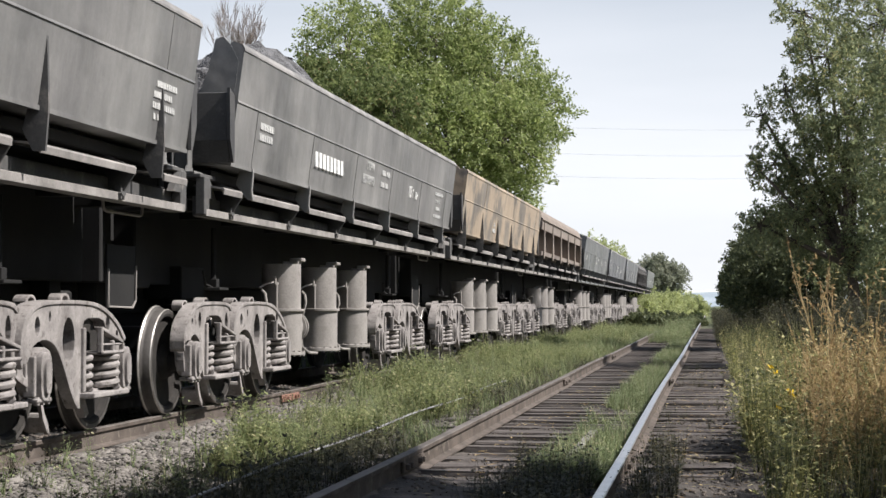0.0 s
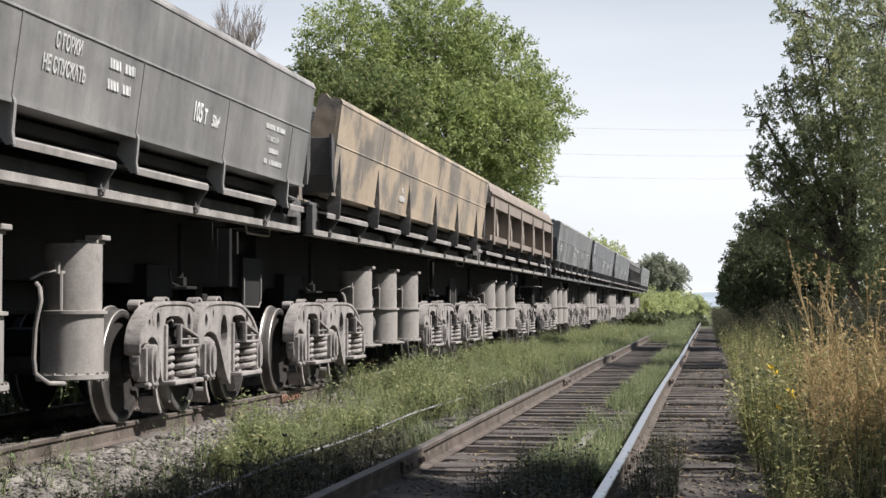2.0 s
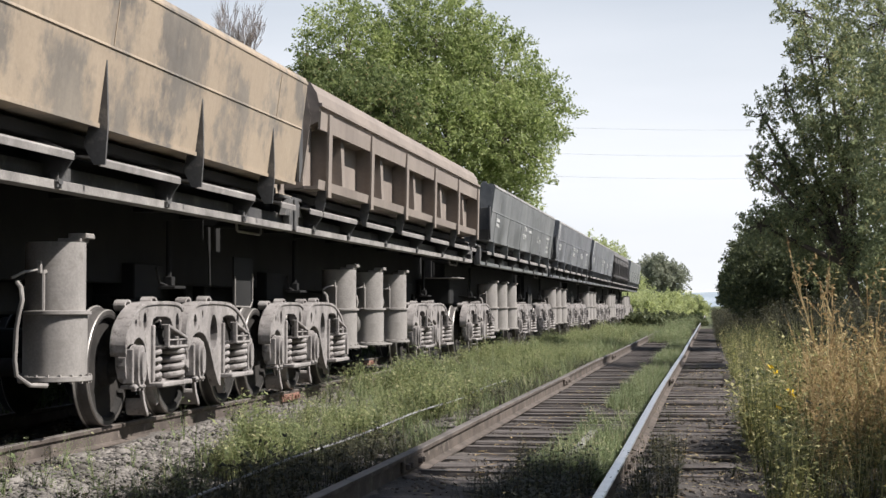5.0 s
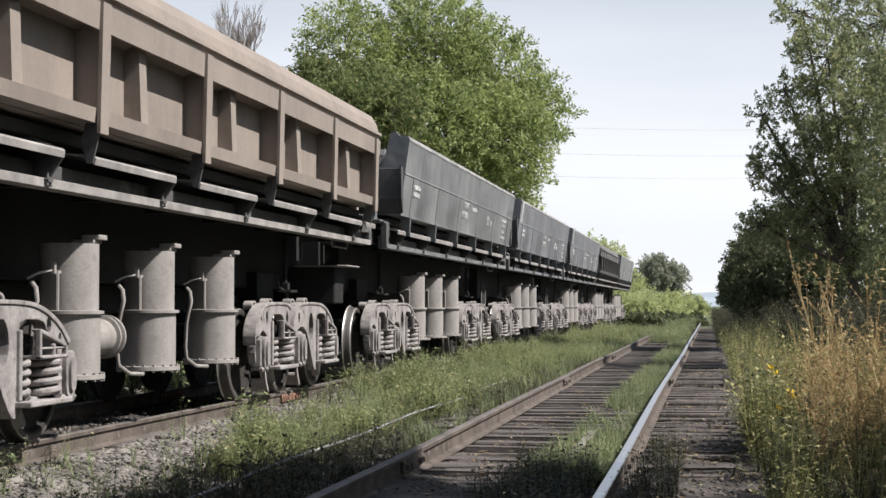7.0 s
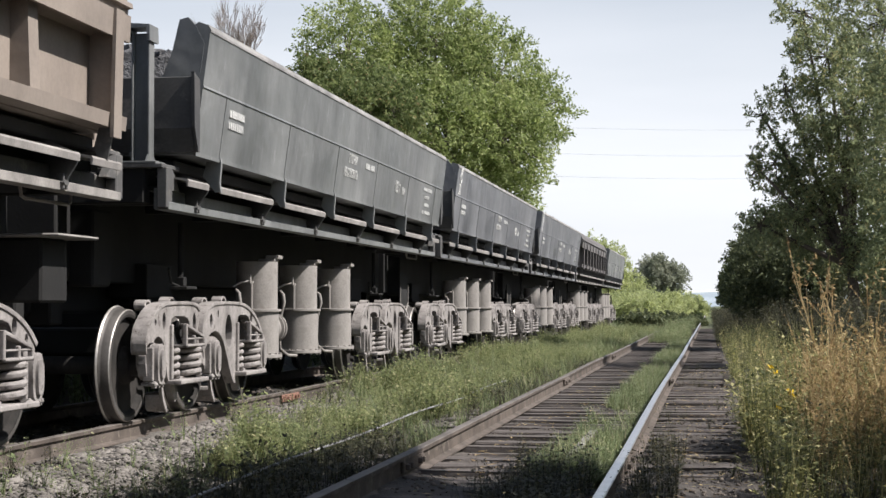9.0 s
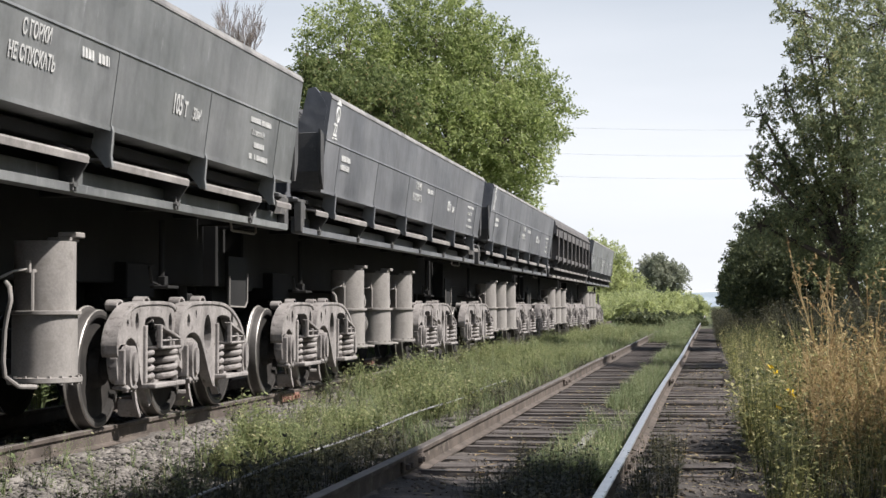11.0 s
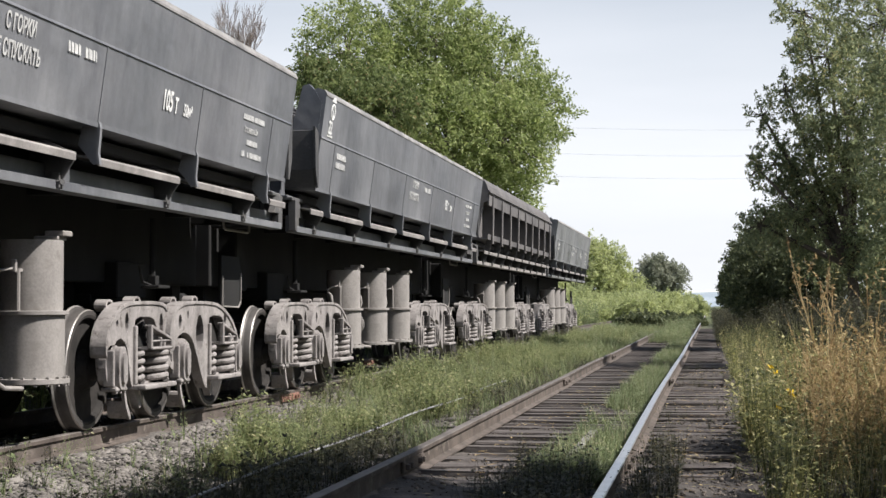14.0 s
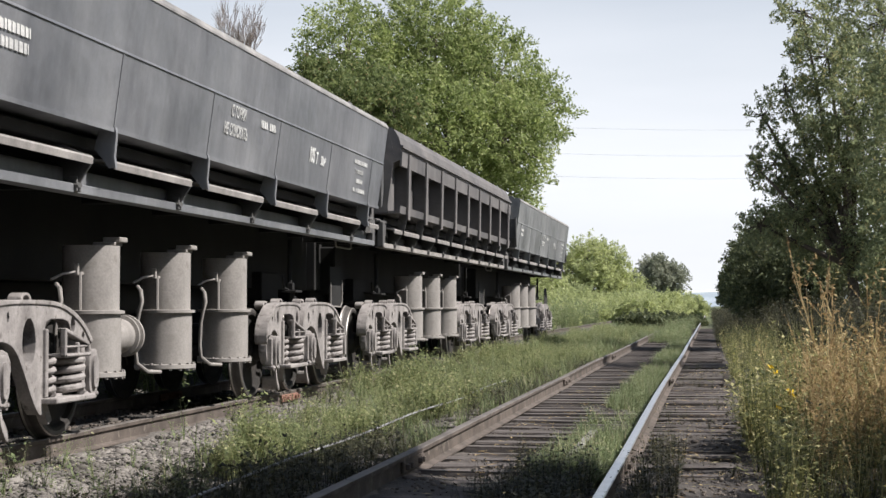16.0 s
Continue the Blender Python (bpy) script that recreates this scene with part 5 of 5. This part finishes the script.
def build_plants():
    # tall trees behind the train
    grown("willow_tree", "tall green willow-like tree behind the passing train", 110, [(745, 150, 150), (620, 90, 95), (860, 140, 115), (900, 255, 95), (760, 50, 110), (560, 150, 50), (930, 200, 80), (800, 260, 130), (890, 330, 70), (660, 200, 110)],
          (-18.5, 110, -0.5), 0.25, 150000, LEAF_A, trunk=0.55, spread=0.42, seed=2, core=0.7)
    grown("willow_tree", "smaller brownish-green tree in front of the tall one", 96, [(640, 170, 70), (700, 200, 55), (580, 165, 55), (620, 220, 80), (540, 130, 35)], (-19.5, 96, -0.5), 0.26, 34000, LEAF_C2, trunk=0.3, spread=0.4, seed=4)
    bare_tree((-29.0, 100, -0.5), 21.5)
    # bank of trees along the east side
    grown("acacia_tree", "dark green acacia-like tree with loose drooping twigs", 48, [(1570, 30, 105), (1460, 110, 62), (1420, 20, 40), (1390, 165, 26), (1350, 205, 24), (1490, 220, 95), (1372, 288, 36), (1340, 300, 20), (1440, 310, 70), (1560, 250, 110), (1410, 380, 70), (1345, 400, 32), (1500, 400, 100), (1600, 420, 110)],
          (4.3, 48, 0.1), 0.115, 84000, LEAF_B, trunk=0.20, spread=0.16, seed=5, core=0.8)
    grown("acacia_tree", "low acacia-like tree at the track edge, leaves darkened for shade", 60, [(1360, 470, 55), (1425, 500, 66), (1345, 530, 42), (1490, 500, 80)], (2.8, 60, 0.05), 0.14, 40000, LEAF_E, trunk=0.15, spread=0.2, seed=6, core=0.85)
    grown("acacia_tree", "tree in the bank beside the track, leaves darkened for shade", 78, [(1345, 440, 36), (1326, 495, 34), (1365, 500, 48), (1322, 540, 28), (1390, 420, 50)], (2.5, 78, 0.05), 0.17, 32000, LEAF_E, trunk=0.16, spread=0.25, seed=7, core=0.85)
    grown("acacia_tree", "tree in the bank beside the track, leaves darkened for shade", 105, [(1315, 460, 24), (1306, 505, 22), (1335, 500, 34), (1302, 535, 17), (1340, 450, 34)], (2.4, 105, 0.05), 0.22, 24000, LEAF_E, trunk=0.18, spread=0.3, seed=8, core=0.85)
    grown("acacia_tree", "tree at the far end of the bank, leaves darkened for shade", 150, [(1294, 500, 13), (1291, 528, 11), (1308, 495, 20), (1306, 530, 17)], (2.4, 150, 0.05), 0.32, 12000, LEAF_E, trunk=0.2, spread=0.4, seed=9, core=0.85)
    grown("acacia_tree", "green acacia-like tree on the sunny bank", 34, [(1640, 300, 120), (1600, 420, 90), (1680, 120, 150), (1590, 500, 60)], (4.9, 34, 0.2), 0.10, 26000, LEAF_B, trunk=0.16, spread=0.17, seed=10, core=0.8)
    tree("shade_tree", "tree on the bank whose shade falls on the tracks", (4.65, 9.0, 0.25), [(-2.9, 0.0, 5.1, 0.72, 0.5), (-2.6, 1.4, 5.3, 0.85, 0.5), (-1.0, 0.6, 5.3, 0.85, 0.5), (-0.8, 1.7, 5.4, 0.5, 0.4), (-2.1, 0.0, 5.4, 0.8, 0.5), (-2.55, 2.3, 5.3, 0.7, 0.4), (1.4, 1.0, 5.3, 0.8, 0.5)], 0.11, 62000, LEAF_B, trunk=0.12, spread=0.2, seed=12)
    grown("acacia_tree", "far bushes at the edge of the track, darkened for shade", 230, [(1284, 512, 9), (1281, 530, 8), (1292, 505, 12)], (2.4, 230, 0.05), 0.4, 6000, LEAF_E, trunk=0.15, spread=0.4, seed=17, core=0.85)
    # unseen trees added beside and behind the viewpoint to block low sky light
    for i, (x, y) in enumerate([(8.2, 29), (7.6, 21.5), (8.4, 14), (7.8, 6.5), (8.5, -1), (7.9, -8.5), (8.3, -16)]):
        tree("acacia_tree", "unseen acacia-like tree added to block low sky light", (x, y, 0.3), [(0, 0, 3.4, 2.3, 1.7), (0.5, 2.4, 2.4, 2.2, 2.0), (-0.2, -2.3, 2.5, 2.1, 2.1), (0.2, 0.6, 1.4, 2.2, 1.3)], 0.26, 15000, LEAF_B, trunk=0.16, spread=0.3, seed=80 + i, core=0.7)
    # far trees and bushes at the end of the line
    grown("leafy_tree", "light green young tree beyond the end of the train", 165, [(1040, 458, 34), (1078, 466, 28), (1000, 498, 44), (1060, 505, 44), (1098, 512, 32), (968, 528, 38), (1022, 545, 42), (1120, 535, 26)], (-12.0, 165, -0.4), 0.30, 52000, LEAF_C, trunk=0.2, spread=0.5, seed=13)
    grown("leafy_tree", "light green bushy tree behind the track", 150, [(950, 515, 45), (900, 522, 40), (985, 545, 36), (840, 530, 36), (1010, 555, 30)], (-17.0, 150, -0.4), 0.30, 30000, LEAF_C, trunk=0.2, spread=0.5, seed=14)
    grown("leafy_tree", "rounded tree far along the line, greyed for haze", 260, [(1165, 490, 30), (1140, 495, 22), (1190, 492, 22), (1160, 475, 20), (1165, 520, 34)], (-8.0, 260, -0.2), 0.5, 18000, LEAF_D, trunk=0.25, spread=0.6, seed=15)
    for i, (px, d, h, w) in enumerate([(1105, 128, 1.9, 1.3), (1130, 118, 2.0, 1.3), (1158, 124, 2.1, 1.3), (1185, 132, 2.2, 1.2), (1208, 150, 2.2, 1.2), (1226, 185, 2.4, 1.2), (1090, 140, 1.9, 1.2), (1135, 96, 0.7, 0.9), (1165, 88, 0.55, 0.8), (1190, 100, 0.65, 0.8), (1215, 104, 0.6, 0.7), (1236, 210, 1.9, 1.0), (1150, 102, 0.7, 0.9), (1178, 92, 0.5, 0.8), (1205, 96, 0.5, 0.6), (1120, 103, 0.6, 0.8), (1228, 103, 0.5, 0.6), (1145, 155, 2.5, 1.7), (1175, 165, 2.2, 1.6), (1112, 150, 2.8, 1.6), (1205, 190, 2.3, 1.5)]):
        x = (px - 1258) * d / 2980
        mt, lab = (LEAF_C, "bright green bush growing beside the track") if d > 105 else (LEAF_E, "low green bush overgrowing the track, darkened for shade")
        tree("bush", lab, (x, d, -0.2), [(0, 0, h * 0.5, w, h * 0.55), (w * 0.6, 0.3, h * 0.4, w * 0.7, h * 0.4), (-w * 0.7, -0.2, h * 0.4, w * 0.7, h * 0.4)], 0.19, 6500, mt, trunk=0.05, category="bush", spread=0.25, seed=30 + i)
    for i, (x, d, h, w) in enumerate([(-9.6, 60, 1.5, 1.2), (-9.9, 80, 1.9, 1.5), (-10.2, 100, 2.2, 1.8), (-9.8, 120, 2.4, 1.9), (-10.6, 138, 3.0, 2.2), (-9.2, 160, 2.2, 1.8)]):
        tree("bush", "bright green bush behind the train's track", (x, d, -0.4), [(0, 0, h * 0.5, w, h * 0.55), (w * 0.7, 0.6, h * 0.4, w * 0.7, h * 0.4), (-w * 0.7, -0.5, h * 0.45, w * 0.8, h * 0.45)], 0.2, 8000, LEAF_C, trunk=0.06, category="bush", spread=0.28, seed=60 + i)

    # grass and weeds between the tracks and along them
    tufts = [grass_tuft(i) for i in range(5)]
    weeds = [weed(20 + i) for i in range(5)]
    low = [weed(40 + i, 0.32, 40, 0.042, 0.7) for i in range(4)]
    def strip(xs, ys):
        """The green strip: narrow near the camera, then as wide as the space between the tracks."""
        left = np.interp(ys, [12.5, 15, 18.5, 21, 23], [-3.9, -4.25, -4.5, -4.75, -5.2])
        right = np.interp(ys, [12.5, 15, 20, 30], [-3.6, -3.42, -3.05, -2.65])
        m = (xs > left + rng.normal(0, 0.10, len(xs))) & (xs < right + rng.normal(0, 0.15, len(xs)))
        return xs[m], ys[m]
    g1, g2 = strip(*patchy(3200, -5.2, -2.6, 13.0, 60, 1.5, 0.9, -0.25)), patchy(3600, -5.1, -2.55, 40, 135, 1.2, 2.0, -0.8)
    sown("grass", "green grass strip between the two tracks", "grass", tufts, np.concatenate([g1[0], g2[0]]), np.concatenate([g1[1], g2[1]]), 0.45, 0.95, GRASS, patch=0.25)
    bushy = [weed(20 + i, 0.46, 96, 0.042, 0.42) for i in range(6)]
    w1 = strip(*patchy(8500, -5.2, -2.6, 12.8, 80, 1.5, 1.1, -0.2))
    sown("weeds", "leafy green weeds among the grass between tracks", "weeds", bushy, *w1, 0.40, 1.0, FRESH, patch=0.42)
    w14 = patchy(1700, -3.45, -2.4, 12, 34, 1.3, 0.7, -0.1)
    sown("weeds", "thin brownish weeds beside the rusty rail", "weeds", low, *w14, 0.4, 0.9, SHADE_BROWN_WEED)
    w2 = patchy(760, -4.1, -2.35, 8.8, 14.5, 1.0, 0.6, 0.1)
    sown("weeds", "low weeds coloured dark for the shade beside the rail", "weeds", low + weeds[:2], *w2, 0.4, 0.9, SHADE_BROWN_WEED)
    w3 = patchy(3800, -1.28, -0.76, 11.5, 70, 1.6, 0.8, -0.5)
    sown("weeds", "green weeds inside the shining rail", "weeds", low + tufts[:1], *w3, 0.35, 0.72, GRASS)
    w18 = patchy(130, -4.4, -3.3, 9.6, 12.6, 1.0, 0.5, 0.1)
    sown("weeds", "fresh green weeds at the edge of the ballast", "weeds", weeds + low[:2], *w18, 0.4, 0.85, GRASS)
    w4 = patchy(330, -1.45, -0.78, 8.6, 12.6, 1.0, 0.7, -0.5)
    sown("weeds", "leafy weeds coloured dark for shade between the near rails", "weeds", weeds[:3] + low[:1], *w4, 0.35, 0.65, SHADE_BROWN_WEED)
    w5 = patchy(800, -2.75, -2.36, 14, 70, 1.4, 0.8, -0.2)
    sown("grass", "thin grass along the rusty rail", "grass", tufts, *w5, 0.35, 0.8, GRASS)
    w6 = patchy(150, -5.25, -4.3, 10.5, 24, 1.0, 0.7, 0.45)
    sown("weeds", "scattered weeds on the ballast by the train", "weeds", low + weeds[:2], *w6, 0.45, 0.95, GRASS)
    w7 = patchy(1700, -2.1, -0.9, 55, 110, 1.0, 1.5, -0.6)
    sown("weeds", "weeds overgrowing the track further on", "weeds", weeds, *w7, 0.6, 1.2, GRASS)
    w8 = patchy(2600, -10.5, -7.7, 8, 120, 1.3, 1.5, -0.7)
    sown("weeds", "tall weeds on the bank behind the train's track", "weeds", [weed(110 + i, 0.9, 60, 0.09, 0.4) for i in range(3)], *w8, 0.8, 1.7, GRASS)
    w17 = patchy(170, -0.54, -0.22, 8.8, 14.0, 1.0, 0.6, -0.3)
    sown("weeds", "brownish leafy weeds against the shining rail", "weeds", weeds[:3], *w17, 0.3, 0.62, SHADE_BROWN_WEED)
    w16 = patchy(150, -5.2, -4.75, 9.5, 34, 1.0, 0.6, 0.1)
    sown("weeds", "small dark weeds beside the train's rail", "weeds", low, *w16, 0.5, 1.0, SHADE_BROWN_WEED)
    w13 = patchy(520, -0.6, 0.3, 9.0, 40, 1.3, 0.4, 0.45)
    sown("weeds", "sparse weeds on the cinder path by the rail", "weeds", low, *w13, 0.25, 0.6, SHADE_BROWN_WEED)

    # the east side: green weeds, then tall dry stalks, then undergrowth below the trees
    tall = [weed(70 + i, 0.85, 110, 0.046, 0.38) for i in range(6)]
    w9 = patchy(1300, 0.30, 1.9, 9.3, 17, 1.0, 0.5, -0.2)
    keep = w9[0] > 0.22 + 0.015 * (w9[1] - 9)
    sown("weeds", "green leafy weeds beside the path", "weeds", tall + weeds, w9[0][keep], w9[1][keep], 0.40, 0.95, WEED, patch=0.3)
    w10 = patchy(2600, 0.34, 3.4, 15, 60, 1.3, 0.9, -0.4)
    sown("weeds", "green and yellowing weeds along the bank", "weeds", tall + weeds, *w10, 0.45, 1.0, WEED)
    stalks = [dry_stalk(90 + i) for i in range(6)]
    w11 = patchy(1000, 0.66, 1.9, 11.0, 15.5, 1.0, 0.6, -0.1)
    sown("dry_stalks", "tall dry golden-brown weed stalks", "dry weeds", stalks, *w11, 0.45, 0.82, STRAW)
    n = 15
    xs, ys = rng.uniform(0.85, 1.35, n), rng.uniform(11.5, 14.5, n)
    sown("dry_stalks", "tallest thin dry stalks above the weeds", "dry weeds", stalks, xs, ys, 1.0, 1.25, STRAW)
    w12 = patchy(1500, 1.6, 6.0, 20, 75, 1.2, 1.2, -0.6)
    sown("undergrowth", "undergrowth below the trees, coloured dark for shade", "undergrowth", tall, *w12, 0.9, 1.7, SHADE_BROWN_WEED)
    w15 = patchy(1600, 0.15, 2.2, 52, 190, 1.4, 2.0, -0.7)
    sown("undergrowth", "low growth coloured dark for shade along the far track edge", "undergrowth", tall, *w15, 0.8, 1.4, SHADE_BROWN_WEED)
    # yellow flower heads
    n = 5
    xs, ys = rng.uniform(0.45, 0.95, n), rng.uniform(10.0, 14.0, n)
    c = np.stack([xs, ys, rng.uniform(0.12, 0.65, n)], 1)
    v, f = leaf_cloud(np.repeat(c, 9, axis=0) + rng.normal(0, 0.012, (n * 9, 3)), 0.026, 0.02)
    tagged(big_mesh("flowers", v, f, YELLOW), "small yellow flower heads among the weeds", "flowers", kind="stuff")


def build_ballast():
    """Loose stones on the ballast shoulder, between sleepers and on the path."""
    st = stone_template()
    zones = ((14000, -5.22, -3.6, 9.5, 34, 0.012, 0.048), (2200, -3.7, -2.35, 8, 26, 0.015, 0.04))
    dark = ((2400, -2.15, -0.75, 7.5, 34, 0.010, 0.032), (3000, -0.58, 0.5, 7.5, 40, 0.010, 0.032), (3000, -7.5, -5.5, 9, 34, 0.02, 0.05))
    for rows, mt, lab in ((zones, STONE, "loose grey and brown ballast stones"), (dark, CINDER, "dark cinders and dark ballast between the rails")):
        P, S = [], []
        for n, x0, x1, y0, y1, a, b in rows:
            x, y = rng.uniform(x0, x1, n), y0 + (y1 - y0) * rng.uniform(0, 1, n) ** 1.4
            P.append(np.stack([x, y, ground_height(x, y) + a * 0.25], 1))
            S.append(rng.uniform(a, b, n) * (1 + 1.2 * (rng.uniform(0, 1, n) > 0.97)))
        P, S = np.concatenate(P), np.concatenate(S)
        v, f = scattered(st, P, S, rng.uniform(0, 6.3, len(P)))
        tagged(big_mesh("ballast", v, f, mt), lab, "ballast", kind="stuff")
    n = 2400
    x, y = rng.uniform(-2.0, 0.45, n), 7.5 + 24 * rng.uniform(0, 1, n) ** 1.5
    v, f = leaf_cloud(np.stack([x, y, ground_height(x, y) + 0.05], 1), 0.07, 0.02, 0.0)
    v[:, 2] = ground_height(v[:, 0], v[:, 1]) + 0.045 + (v[:, 2] - v[:, 2].mean()) * 0.15
    tagged(big_mesh("litter", v, f, STRAW), "dry stems and wood chips on the sleepers", "litter", kind="stuff")


def build_lines():
    """A pale cable lying in the grass and faint wires across the far sky."""
    path = [(-3.12 + 0.015 * math.sin(y * 0.7), y, -0.075 + 0.012 * math.sin(y * 1.1 + 1)) for y in np.arange(5, 26, 0.35)]
    smooth(tagged(part("cable", tube(path, 0.010, 8), PIPE), "pale cable lying in the grass between the tracks", "cable"))
    p = thing("power_line", "thin grey overhead wires across the far sky", "power line")
    for x in (-24.0, 15.0):
        part("pylon", tube([(x, 205 + x * 0.25, -0.3), (x, 205 + x * 0.25, 23.2)], [0.28, 0.14], 8), PALE_BARK, p)
    for z in (22.6, 19.4, 16.6):
        part("wire", tube([(x, 205 + x * 0.25 - 0.2, z + 0.0009 * (x + 4) ** 2) for x in np.linspace(-24, 15, 16)], 0.012, 5), PIPE, p)


# ---- the train rolls past towards the camera's end of the track ----
SLACK = {0: 0.05, 3: -0.5}


def motions():
    for k, w in enumerate(WAGONS):
        c = 20.75 + PITCH * (k - 5) + SLACK.get(k, 0.0)
        walk(w, [(t / 2, pose(FAR_TRACK, c - travel(t / 2), 0)) for t in range(33)])
    for ws, at in WHEELSETS:
        walk(ws, [(t / 10, pose(*at, math.degrees(travel(t / 10) / WHEEL_R))) for t in range(161)])


build_ground()
build_distance()
build_tracks()
build_train()
build_ballast()
build_lines()
build_plants()
motions()
